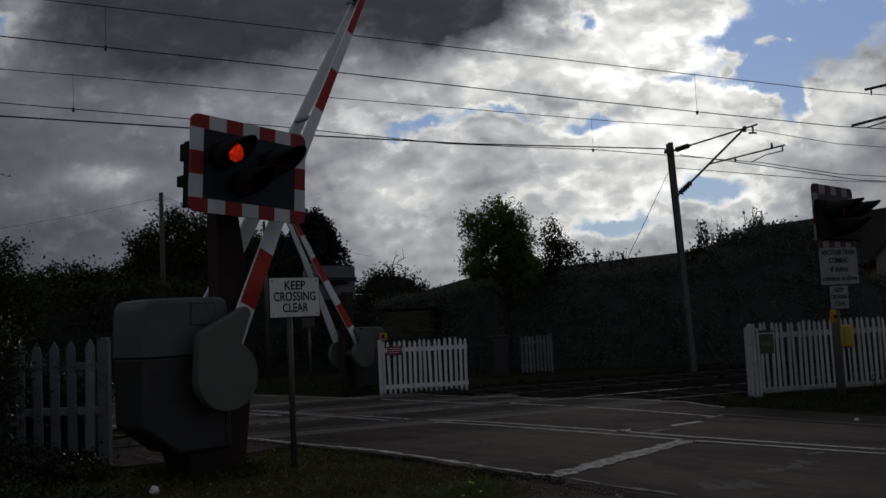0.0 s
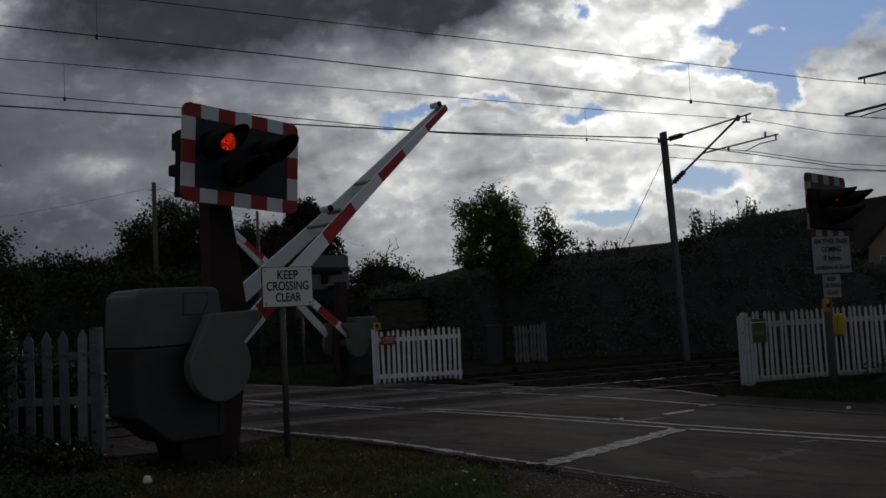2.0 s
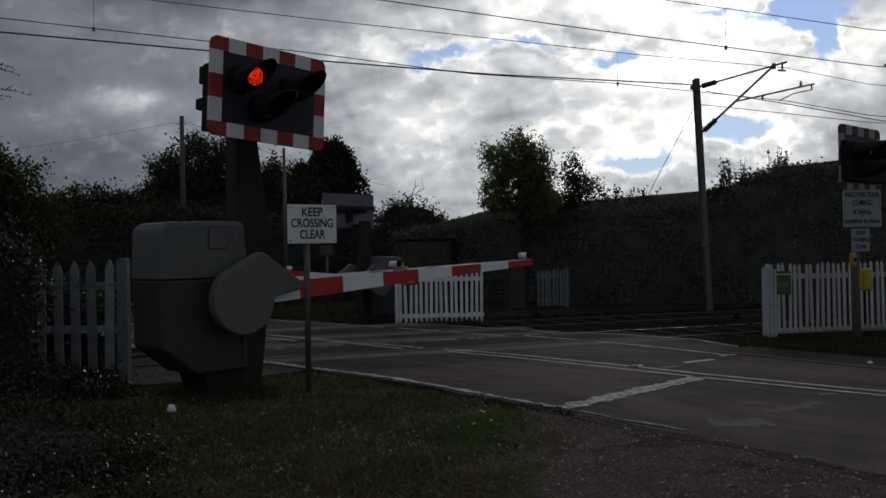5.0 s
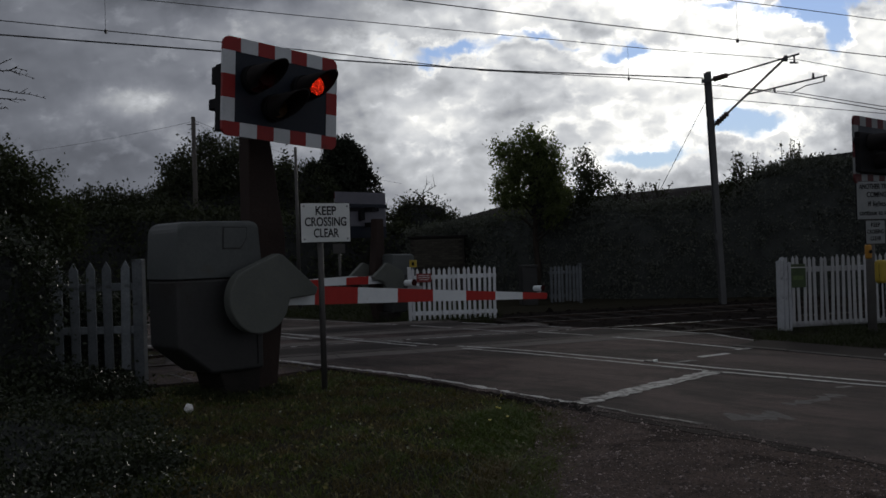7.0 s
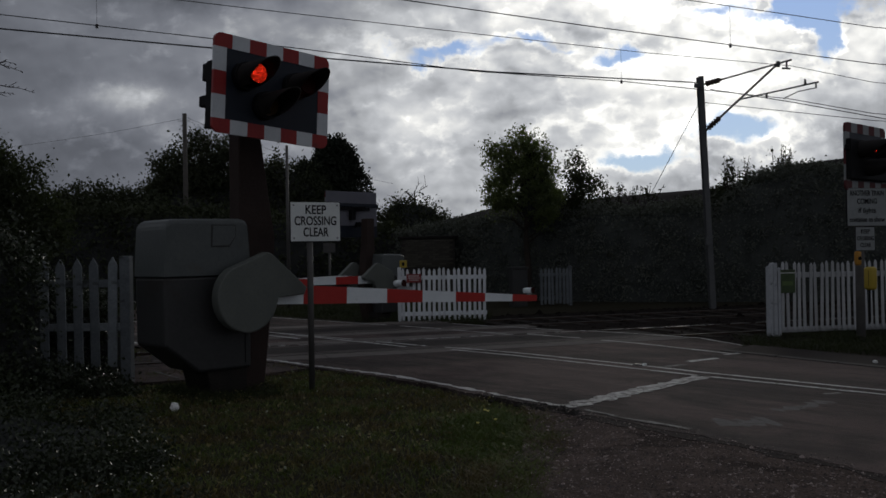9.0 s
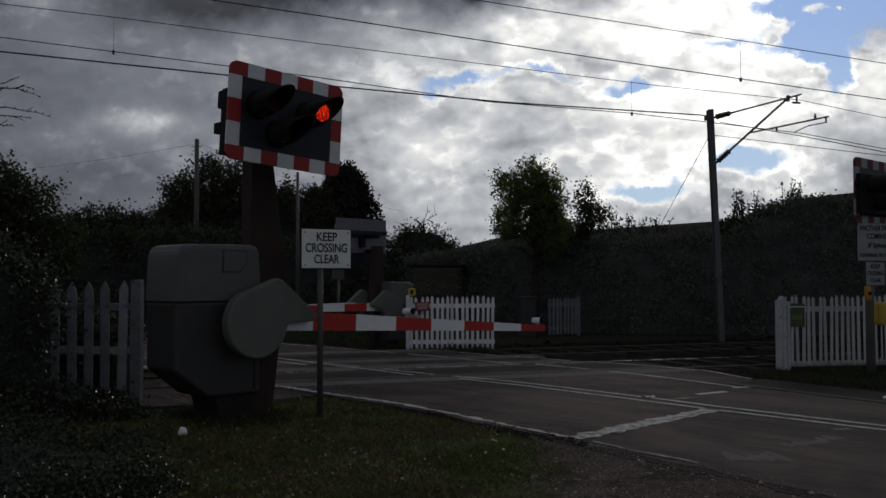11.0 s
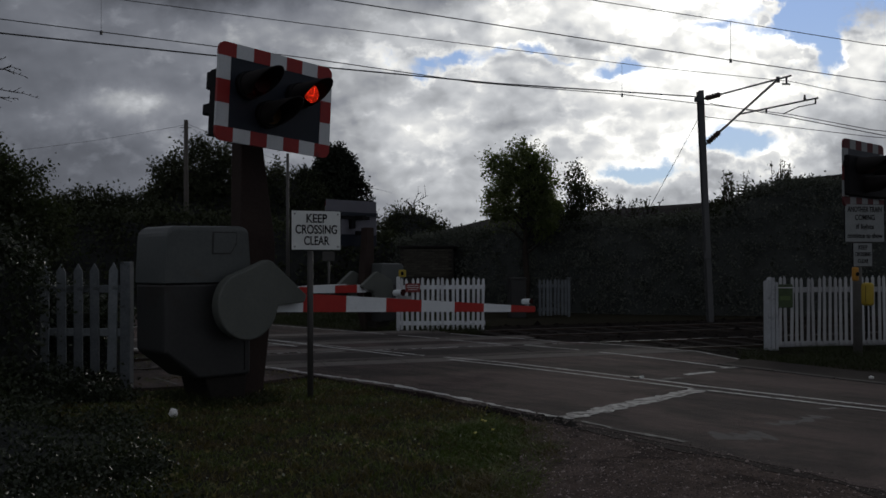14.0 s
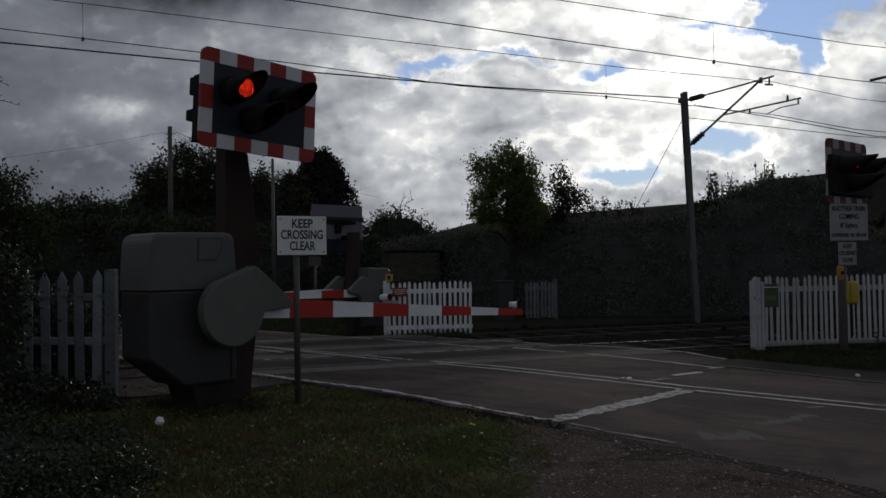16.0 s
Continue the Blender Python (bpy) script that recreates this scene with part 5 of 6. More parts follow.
# ---- overhead line ----
def make_wire(name, pts, r, label):
    cu = bpy.data.curves.new(name, "CURVE")
    cu.dimensions, cu.bevel_depth, cu.bevel_resolution = "3D", r * 0.8, 1
    sp = cu.splines.new("POLY")
    sp.points.add(len(pts) - 1)
    for p, q in zip(sp.points, pts):
        p.co = (*q, 1)
    ob = new(name, cu)
    cu.materials.append(WIRE)
    return tagged(ob, label, "overhead wire", "overhead wires")


def sagging(a, b, sag, n=14):
    a, b = Vector(a), Vector(b)
    return [a.lerp(b, i / n) - Vector((0, 0, 4 * sag * (i / n) * (1 - i / n))) for i in range(n + 1)]


def make_overhead():
    lines = {
        "upper_a": ([(-6.33, 12.89, 6.59), (-1.66, 14.41, 6.33), (2.59, 15.79, 6.10), (6.30, 16.99, 5.90), (8.69, 17.77, 5.76)], 0.0075),
        "lower_a": ([(-6.33, 12.89, 5.97), (-1.86, 14.34, 5.70), (2.90, 15.89, 5.38), (8.69, 17.77, 5.04)], 0.009),
        "upper_b": ([(-7.83, 15.98, 6.42), (-5.91, 16.60, 6.34), (-2.48, 17.72, 6.16), (1.37, 18.97, 5.98), (4.74, 20.06, 5.82), (8.50, 21.29, 5.72), (10.76, 22.02, 5.44)], 0.0075),
        "lower_b": ([(-7.83, 15.98, 5.82), (-2.48, 17.72, 5.49), (0.90, 18.82, 5.22), (4.22, 19.89, 5.16), (8.44, 21.26, 4.94), (10.75, 22.02, 4.68)], 0.009),
        "west_f": ([(-8.59, 17.53, 5.96), (-2.22, 19.60, 5.70), (1.51, 20.81, 5.59), (6.57, 22.46, 5.58)], 0.016),
        "east_f": ([(6.82, 22.53, 5.09), (11.79, 24.15, 4.80)], 0.009),
        "east_tie_f": ([(6.90, 22.40, 5.40), (8.79, 22.30, 5.05), (11.74, 23.00, 4.64)], 0.011),
    }
    text = {"a": "thin dark overhead wires above the nearer track", "b": "thin dark overhead wires above the farther track", "f": "dark feeder wires fixed to the mast"}
    homes = {k: empty("overhead_line", pose(0, 0, 0), v, "overhead line", "overhead lines") for k, v in text.items()}

    def wire_at(k, x):
        pts = lines[k][0]
        for a, b in zip(pts, pts[1:]):
            if a[0] <= x <= b[0]:
                return Vector(a).lerp(Vector(b), (x - a[0]) / (b[0] - a[0]))
    for k, (pts, r) in lines.items():
        pts = [Vector(p) for p in pts]
        first, last = (pts[0] - pts[1]).normalized(), (pts[-1] - pts[-2]).normalized()
        full = ([] if "east" in k else [pts[0] + first * 40]) + pts + ([] if k == "west_f" else [pts[-1] + Vector((last.x, last.y, last.z * 0.3)) * 45])
        bm = bmesh.new()
        for a, b in zip(full, full[1:]):
            put_tube(bm, a, b, r, r, 6)
        part("carrying_wire" if "upper" in k else "feeder_wire" if k[-1] == "f" else "running_wire", bm, WIRE, homes[k[-1]])
    for side, xs in (("a", (-4.41, 5.56)), ("b", (-6.02, 4.19))):
        for x in xs:
            hi, lo = wire_at("upper_" + side, x), wire_at("lower_" + side, x)
            dr = part("dropper", tube(lo, hi, 0.0035, sides=6), WIRE, homes[side])
            part("clamp", box(lo.x - 0.02, lo.y - 0.02, lo.z - 0.05, lo.x + 0.02, lo.y + 0.02, lo.z + 0.02), WIRE, dr)


def make_mast():
    foot, top = Vector((6.93, 22.57, -0.2)), Vector((6.71, 22.5, 5.74))
    mast = empty("catenary_mast", pose(0, 0, 0), "slightly leaning grey steel overhead line mast", "mast")
    d = (top - foot)
    m = Matrix.Translation(foot) @ pose(0, 0, 0, 0, math.degrees(math.atan2(d.x, d.z)), TRACK_TURN * 0)
    bm = bmesh.new()
    L = d.length
    for y0, y1, x0, x1 in ((-0.10, -0.084, -0.066, 0.066), (0.084, 0.10, -0.066, 0.066), (-0.084, 0.084, -0.008, 0.008)):
        put_box(bm, x0, y0, 0, x1, y1, L, m=m)
    part("column", bm, MAST, mast)
    part("base_block", box(6.68, 22.3, -0.3, 7.18, 22.84, -0.03, 0.03, 2), SLEEPER_WOOD, mast)
    part("sign_plate", box(6.72, 22.36, 1.55, 6.88, 22.39, 1.74, 0.004, 1), MAST, mast)
    toward = -TRACK_OUT

    def on(s):
        return foot + d * s
    # cantilever: tie above, bracket tube below, register arm
    a1, a2 = on(0.962), on(0.772)
    tie_end = Vector((8.10, 20.3, 5.66))
    b1, b2 = a1 + toward * 0.12, a2 + toward * 0.12
    bm = bmesh.new()
    put_tube(bm, b1, tie_end, 0.022, 0.022, 8)
    part("tie_tube", bm, MAST, mast)
    knee = b1.lerp(tie_end, 0.86)
    bm = bmesh.new()
    put_tube(bm, b2, knee, 0.028, 0.028, 8)
    part("bracket_tube", bm, MAST, mast)
    elbow = b2.lerp(knee, 0.48)
    reg_end = Vector((8.62, 20.1, 5.12))
    bm = bmesh.new()
    put_tube(bm, elbow, reg_end, 0.02, 0.02, 8)
    put_tube(bm, reg_end + Vector((-0.06, 0, 0)), reg_end + Vector((-0.06, 0, -0.14)), 0.02, 0.02, 6)
    put_tube(bm, reg_end + Vector((-0.06, 0, -0.13)), reg_end + Vector((-0.42, 0.1, -0.19)), 0.013, 0.013, 6)
    put_tube(bm, reg_end + Vector((-0.42, 0.1, -0.19)), reg_end + Vector((-0.72, 0.2, -0.33)), 0.013, 0.013, 6)
    put_tube(bm, elbow.lerp(reg_end, 0.36), elbow.lerp(reg_end, 0.36) + Vector((0, 0, -0.10)), 0.03, 0.022, 8)
    put_tube(bm, elbow.lerp(reg_end, 0.84), elbow.lerp(reg_end, 0.84) + Vector((0, 0, 0.13)), 0.035, 0.02, 8)
    part("register_arm", bm, MAST, mast)
    bm = bmesh.new()
    put_tube(bm, tie_end.lerp(b1, 0.05), tie_end.lerp(b1, 0.05) + Vector((0, 0, -0.17)), 0.024, 0.02, 8)
    put_tube(bm, tie_end.lerp(b1, 0.05) + Vector((-0.10, 0, -0.16)), tie_end.lerp(b1, 0.05) + Vector((0.08, 0, -0.17)), 0.022, 0.022, 8)
    part("wire_hook", bm, MAST, mast)
    part("knee_clamp", tube(knee + Vector((0, 0, 0.05)), knee + Vector((0, 0, -0.08)), 0.045, 0.045, 8), MAST, mast)
    for p, q in ((b1, tie_end), (b2, knee)):
        w = (q - p).normalized()
        bm = bmesh.new()
        for i in range(5):
            put_tube(bm, p + w * (0.10 + i * 0.085), p + w * (0.145 + i * 0.085), 0.075, 0.05, 12)
        put_tube(bm, p, p + w * 0.55, 0.03, 0.03, 8)
        part("insulator", bm, INSULATOR, mast, "ribbed dark insulator")
    bm = bmesh.new()
    put_box(bm, -0.16, -0.06, -0.05, 0.02, 0.06, 0.05, m=Matrix.Translation(on(0.962)))
    part("wire_clamp", bm, MAST, mast)
    # stay down to the ground
    stay = make_wire("stay_wire", [on(0.885) - Vector((0.08, 0, 0)), Vector((4.10, 22.9, 0.30))], 0.010, "slanting stay wire from the mast to the ground")
    # the other bracket, of a mast out of view beside the nearer track
    other = empty("catenary_mast", pose(0, 0, 0), "grey steel overhead line mast with a bracket over the nearer track", "mast")
    mx, my = 12.1, 16.3
    bm = bmesh.new()
    for y0, y1, x0, x1 in ((-0.10, -0.085, -0.10, 0.10), (0.085, 0.10, -0.10, 0.10), (-0.085, 0.085, -0.008, 0.008)):
        put_box(bm, mx + x0, my + y0, -0.2, mx + x1, my + y1, 6.4)
    part("column", bm, MAST, other)
    bm = bmesh.new()
    put_tube(bm, (mx, my, 6.05), (9.26, 17.6, 5.72), 0.028, 0.028, 8)
    put_tube(bm, (9.38, 17.58, 5.74), (9.38, 17.58, 5.60), 0.016, 0.016, 6)
    part("tie_tube", bm, MAST, other)
    bm = bmesh.new()
    put_tube(bm, (mx, my, 5.55), (8.88, 17.5, 4.98), 0.028, 0.028, 8)
    put_tube(bm, (9.9, 17.2, 5.10), (9.18, 17.5, 4.93), 0.014, 0.014, 6)
    part("register_arm", bm, MAST, other)


# ---- houses ----
def roof_slope(bm_parent, a, b, c, d, name, thick=0.12):
    """A thick roof plane through four corners."""
    a, b, c, d = (Vector(p) for p in (a, b, c, d))
    n = (b - a).cross(d - a).normalized() * thick
    bm = bmesh.new()
    lo = [bm.verts.new(p) for p in (a, b, c, d)]
    hi = [bm.verts.new(p + n) for p in (a, b, c, d)]
    bm.faces.new(lo[::-1])
    bm.faces.new(hi)
    for i in range(4):
        bm.faces.new((lo[i], lo[(i + 1) % 4], hi[(i + 1) % 4], hi[i]))
    bmesh.ops.recalc_face_normals(bm, faces=bm.faces)
    return part(name, bm, ROOF, bm_parent)


def make_house():
    """Gable-ended house with buff walls."""
    h = empty("house", pose(14.60, 28.0, -0.05), "buff-rendered house with a dark pitched roof", "house")
    W, D, E, A = 5.0, 7.0, 2.95, 5.45
    # gable wall with a window opening through it
    bm = bmesh.new()
    wx0, wx1, wz0, wz1 = 0.36, 0.74, 1.95, 2.62
    vx0, vx1 = 1.62, 2.15
    put_box(bm, 0, 0, 0, W, 0.25, wz0)
    for x0, x1 in ((0, wx0), (wx1, vx0), (vx1, W)):
        put_box(bm, x0, 0, wz0, x1, 0.25, wz1)
    put_box(bm, 0, 0, wz1, W, 0.25, E)
    part("wall", bm, RENDER, h)
    part("wall", prism([(0, E), (W / 2, A), (W, E)], 0, 0.25), RENDER, h)
    bm = bmesh.new()
    put_box(bm, 0, 0.25, 0, 0.25, D, E)
    put_box(bm, W - 0.25, 0.25, 0, W, D, E)
    put_box(bm, 0, D, 0, W, D + 0.25, E)
    part("wall", bm, RENDER, h)
    for x0, x1 in ((wx0, wx1), (vx0, vx1)):
        win = empty("window", pose(0, 0, 0), "", "")
        win.parent = h
        bm = bmesh.new()
        put_box(bm, x0, 0.06, wz0, x1, 0.12, wz0 + 0.05)
        put_box(bm, x0, 0.06, wz1 - 0.05, x1, 0.12, wz1)
        put_box(bm, x0, 0.06, wz0 + 0.05, x0 + 0.05, 0.12, wz1 - 0.05)
        put_box(bm, x1 - 0.05, 0.06, wz0 + 0.05, x1, 0.12, wz1 - 0.05)
        part("frame", bm, FRAME_WHITE, win, "white window frame")
        part("pane", box(x0 + 0.05, 0.085, wz0 + 0.05, x1 - 0.05, 0.095, wz1 - 0.05), GLASS, win)
        part("sill", box(x0 - 0.06, -0.06, wz0 - 0.06, x1 + 0.06, 0.06, wz0 - 0.002), FRAME_WHITE, win)
    o = 0.3
    k = (A - E) / (W / 2)
    roof_slope(h, (-o, -0.15, E - o * k), (W / 2, -0.15, A), (W / 2, 0.1, A), (-o, 2.6, E - o * k), "roof")
    roof_slope(h, (-3.05, 0.9, 2.55), (5.2, 0.9, 2.75), (5.2, 3.2, 5.00), (-2.55, 3.2, 4.20), "roof")
    bm = bmesh.new()
    put_box(bm, -2.95, 1.1, 0, -0.02, 1.35, 2.6)
    put_box(bm, -2.95, 1.35, 0, -2.70, 5.0, 2.6)
    part("wall", bm, RENDER, h)
    roof_slope(h, (-2.55, 3.2, 4.20), (5.2, 3.2, 5.00), (5.2, 7.4, 2.75), (-3.05, 7.4, 2.55), "roof")
    roof_slope(h, (W / 2, -0.15, A), (W + o, -0.15, E - o * k), (W + o, 2.6, E - o * k), (W / 2, 0.1, A), "roof")


def make_shed():
    """A long low building behind the hedge; its dark roof shows above it."""
    s = empty("long_shed", pose(0, 0, 0), "long low building with a dark roof behind the hedge", "shed")
    a, b = Vector((2.5, 34.0, 0)), Vector((10.2, 30.8, 0))
    d = (b - a).normalized()
    n = Vector((-d.y, d.x, 0))
    hip = a - d * 2.2
    W = 2.6
    bm = bmesh.new()
    foot = [hip - n * W, b - n * W, b + n * W, hip + n * W]
    lo = [bm.verts.new((p.x, p.y, -0.1)) for p in foot]
    hi = [bm.verts.new((p.x, p.y, 2.3)) for p in foot]
    for i in range(4):
        bm.faces.new((lo[i], lo[(i + 1) % 4], hi[(i + 1) % 4], hi[i]))
    part("wall", bm, RENDER, s)
    za, zb = 3.06, 3.42
    o = 0.25

    def z(p, q):
        return Vector((p.x, p.y, q))
    ra, rb = z(a, za), z(b, zb)
    roof_slope(s, z(hip - n * (W + o), 2.25), z(b - n * (W + o), 2.25), rb, ra, "roof")
    roof_slope(s, ra, rb, z(b + n * (W + o), 2.25), z(hip + n * (W + o), 2.25), "roof")
    bm = bmesh.new()
    tri = [bm.verts.new(p) for p in (z(hip - n * (W + o) - d * 0.25, 2.25), ra + Vector((0, 0, 0.06)), z(hip + n * (W + o) - d * 0.25, 2.25))]
    bm.faces.new(tri)
    bmesh.ops.solidify(bm, geom=bm.faces[:], thickness=0.1)
    part("roof_end", bm, ROOF, s)


def make_brick_hut():
    """Small buff brick building behind the gate: courses of single bricks on the seen face."""
    hut = empty("brick_hut", pose(-1.05, 29.5, -0.05), "small buff brick building with a flat roof", "hut")
    part("wall", box(0, 0.1, 0, 1.75, 2.4, 2.0), MORTAR, hut)
    part("roof", box(-0.1, -0.02, 2.0, 1.85, 2.5, 2.06, 0.01, 1), ROOF, hut)
    mesh = None
    for row in range(12):
        for i in range(12):
            x = 0.12 + i * 0.225 + (0.11 if row % 2 else 0)
            if x > 1.65:
                continue
            if mesh is None:
                b = part("brick", box(-0.105, 0, 0, 0.105, 0.1, 0.062, 0.004, 1), BRICK, hut)
                mesh = b.data
            else:
                b = new("brick", mesh)
                b.parent = hut
            b.matrix_basis = pose(x, 0.004, 1.06 + row * 0.075)


# ---- assembly ----
make_ground()
make_railway()
make_markings()

near_machine, near_arm = make_machine(at(5.61, 9.0, 0.0), 45, 1.0, "grey-green barrier machine with its boom, standing in the grass verge")
far_machine, far_arm = make_machine((-1.32, 20.58, -0.05), 225, 0.80, "grey-green barrier machine with its boom beyond the tracks", 0.02, (0.14, 1.17))

near_signal, near_discs = make_signal(road_pose(5.86, 8.28, 2.735), -2.80, (0.12, 0.60), "red-and-white bordered crossing signal flashing red, on a rusty-brown post", tilt=3.2)
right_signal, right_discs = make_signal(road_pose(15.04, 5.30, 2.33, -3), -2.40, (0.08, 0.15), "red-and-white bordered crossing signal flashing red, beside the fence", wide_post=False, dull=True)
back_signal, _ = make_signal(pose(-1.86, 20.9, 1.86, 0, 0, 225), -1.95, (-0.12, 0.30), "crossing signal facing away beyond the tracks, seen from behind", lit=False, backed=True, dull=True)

make_notice(pose(-1.31, 10.30, 1.635, 0, 0, 27), 0.585, 0.44, (("KEEP", 0.14, 0.350, 0.245), ("CROSSING", 0.14, 0.225, 0.495), ("CLEAR", 0.14, 0.098, 0.30)),
            "white KEEP CROSSING CLEAR sign on a post in the verge", post=-1.70)
# both notices use the white that is darkened for weaker light
make_notice(pose(6.72, 14.02, 1.78, 0, 0, 16), 0.73, 0.58, (("ANOTHER TRAIN", 0.115, 0.50, 0.64), ("COMING", 0.115, 0.375, 0.37), ("if lights", 0.11, 0.235, 0.33), ("continue to show", 0.11, 0.095, 0.66)),
            "white warning sign ANOTHER TRAIN COMING under the signal", paint=DIM_WHITE)
make_notice(pose(6.69, 14.03, 1.40, 0, 0, 16), 0.35, 0.36, (("KEEP", 0.09, 0.29, 0.17), ("CROSSING", 0.09, 0.185, 0.31), ("CLEAR", 0.09, 0.08, 0.20)),
            "small white sign reading KEEP CROSSING CLEAR under the warning sign", paint=DIM_WHITE)

make_fence("picket_fence", (-3.74, 11.0, -0.05), (-5.6, 11.12, -0.05), 9, 1.54, 0.112, "weathered white picket fence beside the barrier machine, darkened for bush shade", OLD_SHADED_WOOD, 0.22, (0.46, 0.80), 2, (True, False), 0.125, behind=-1)
make_fence("crossing_gate", (-0.72, 20.0, -0.05), (1.17, 20.15, -0.05), 17, 1.20, 0.062, "white wooden picket gate across the footway", WHITE_WOOD, 0.05, (0.16, 0.82), 3, (True, False), 0.08)
# this short fence has its deep shade in the wood colour
make_fence("picket_fence", (2.9, 25.0, -0.05), (3.75, 25.3, -0.05), 8, 1.08, 0.075, "short weathered picket fence with deep shade put into its colour", SHADED_WOOD, 0.06, (0.2, 0.8), 4, (False, True), 0.09)
make_fence("picket_fence", (5.87, 15.45, -0.05), (11.6, 16.3, -0.05), 56, 1.27, 0.052, "white picket fence along the footway", FENCE_WOOD, 0.10, (0.09, 0.82), 5, (False, True), 0.12)
gate_post = empty("gate_post", pose(5.75, 15.36, -0.05, 0, 0, 8), "broad flaking white wooden gate post", "gate post")
rng_p = random.Random(15)
for x0, x1, top in ((-0.095, -0.045, 1.19), (-0.038, 0.035, 1.24), (0.041, 0.095, 1.17)):
    bm = box(x0, -0.085, -0.1, x1, 0.085, top, 0.012, 2)
    for v in bm.verts:
        if v.co.z > 1.0:
            v.co.z += rng_p.uniform(-0.035, 0.03)
            v.co.x += rng_p.uniform(-0.006, 0.006)
    part("post_board", bm, FLAKING_PAINT, gate_post, "split board with flaking white paint")
part("post_core", box(-0.08, -0.07, -0.1, 0.08, 0.07, 1.12, 0.01, 1), BARK, gate_post, "dark rotten wood inside")

# notices and boxes on the fences
g = empty("green_notice", pose(6.02, 15.43, 0.69, 0, 0, 8), "green notice board with unreadable white writing on the fence", "sign")
part("panel", box(-0.14, -0.012, 0, 0.14, 0.0, 0.40, 0.006, 1), GREEN, g)
part("writing_bar", box(-0.13, -0.015, 0.335, 0.13, -0.0125, 0.350), FRAME_WHITE, g)
part("writing_bar", box(-0.10, -0.015, 0.375, 0.10, -0.0125, 0.386), GREY_POST, g)
part("writing_bar", box(-0.10, -0.015, 0.13, 0.09, -0.0125, 0.20), PALE_GREEN, g, "pale green panel of writing")
g = empty("red_notice", pose(-0.43, 19.93, 0.83, 0, 0, 4), "red notice with unreadable white writing on the gate", "sign")
part("panel", box(-0.16, -0.012, 0, 0.16, 0.0, 0.19, 0.006, 1), RED_SIGN, g)
for zz, wd in ((0.14, 0.24), (0.095, 0.26), (0.05, 0.2)):
    part("writing_bar", box(-wd / 2, -0.015, zz, wd / 2, -0.0125, zz + 0.012), FRAME_WHITE, g)
g = empty("yellow_marker", pose(-0.66, 20.05, 1.16), "small yellow plastic box on the gate post", "marker box")
part("body", box(-0.08, -0.06, 0, 0.08, 0.06, 0.16, 0.015, 2), YELLOW, g)
part("front", box(-0.028, -0.066, 0.04, 0.028, -0.058, 0.12, 0.004, 1), BLACK, g)
g = empty("telephone_box", pose(6.74, 13.98, 0.79, 0, 0, 20), "rounded yellow telephone box on the signal post", "telephone box")
part("case", box(-0.068, -0.09, 0, 0.068, 0.09, 0.36, 0.05, 4), YELLOW, g, smooth=True)
part("door_edge", box(-0.071, -0.03, 0.06, 0.071, -0.022, 0.31, 0.003, 1), BLACK, g)
part("cable", tube((0.0, 0.02, -0.5), (0.0, 0.02, 0.02), 0.014, sides=8), BLACK, g)
g = empty("orange_beacon", pose(6.56, 14.0, 1.17, 0, 0, 20), "small orange-yellow marker on the signal post", "marker")
part("body", box(-0.05, -0.04, 0, 0.05, 0.04, 0.22, 0.03, 3), ORANGE, g, smooth=True)
part("lens", tube((0, -0.05, 0.11), (0, -0.038, 0.11), 0.03, sides=12), BLACK, g)

# poles
g = empty("utility_pole", pose(-8.65, 32.0, -0.05), "plain dark wooden telegraph pole among the trees", "utility pole")
part("pole", tube((0, 0, -0.1), (0, 0, 6.56), 0.105, 0.075, 12), POLE_WOOD, g)
part("step_bolt", tube((-0.22, 0, 6.3), (0.2, 0, 6.3), 0.015, sides=6), STEEL, g)
part("step_bolt", tube((-0.2, 0, 5.6), (0.16, 0, 5.6), 0.015, sides=6), STEEL, g)
make_wire("telephone_wire", sagging((-8.65, 32.0, 6.35), (-22, 36, 5.6), 0.25), 0.006, "thin telephone wire from the pole")
make_wire("telephone_wire", sagging((-8.65, 32.0, 6.4), (-2, 46, 5.0), 0.25), 0.008, "thin telephone wire from the pole")
g = empty("lamp_column", pose(-4.05, 25.5, -0.05), "thin pale grey steel column", "column")
part("column", tube((0, 0, -0.1), (0, 0, 4.6), 0.055, 0.04, 12), GREY_POST, g)
g = empty("road_sign", pose(-2.9, 25.5, -0.05, 0, 0, 10), "small plain sign on a thin post beyond the crossing", "sign")
part("post", tube((0, 0, -0.1), (0, 0, 1.75), 0.035, sides=10), GREY_POST, g)
part("panel", box(-0.18, -0.06, 1.58, 0.16, -0.04, 1.84, 0.006, 1), GREY_POST, g)
g = empty("relay_cabinet", pose(2.32, 25.0, -0.05, 0, 0, 8), "pale grey trackside cabinet, shade put into its dark colour", "cabinet")
# dark paint stands in for the shade on the pale cabinet
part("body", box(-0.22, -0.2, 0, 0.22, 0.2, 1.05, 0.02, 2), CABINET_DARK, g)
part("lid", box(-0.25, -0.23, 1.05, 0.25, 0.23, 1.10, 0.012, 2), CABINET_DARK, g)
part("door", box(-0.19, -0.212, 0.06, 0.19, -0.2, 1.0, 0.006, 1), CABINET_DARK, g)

make_mast()
make_overhead()
make_house()
make_shed()
make_brick_hut()

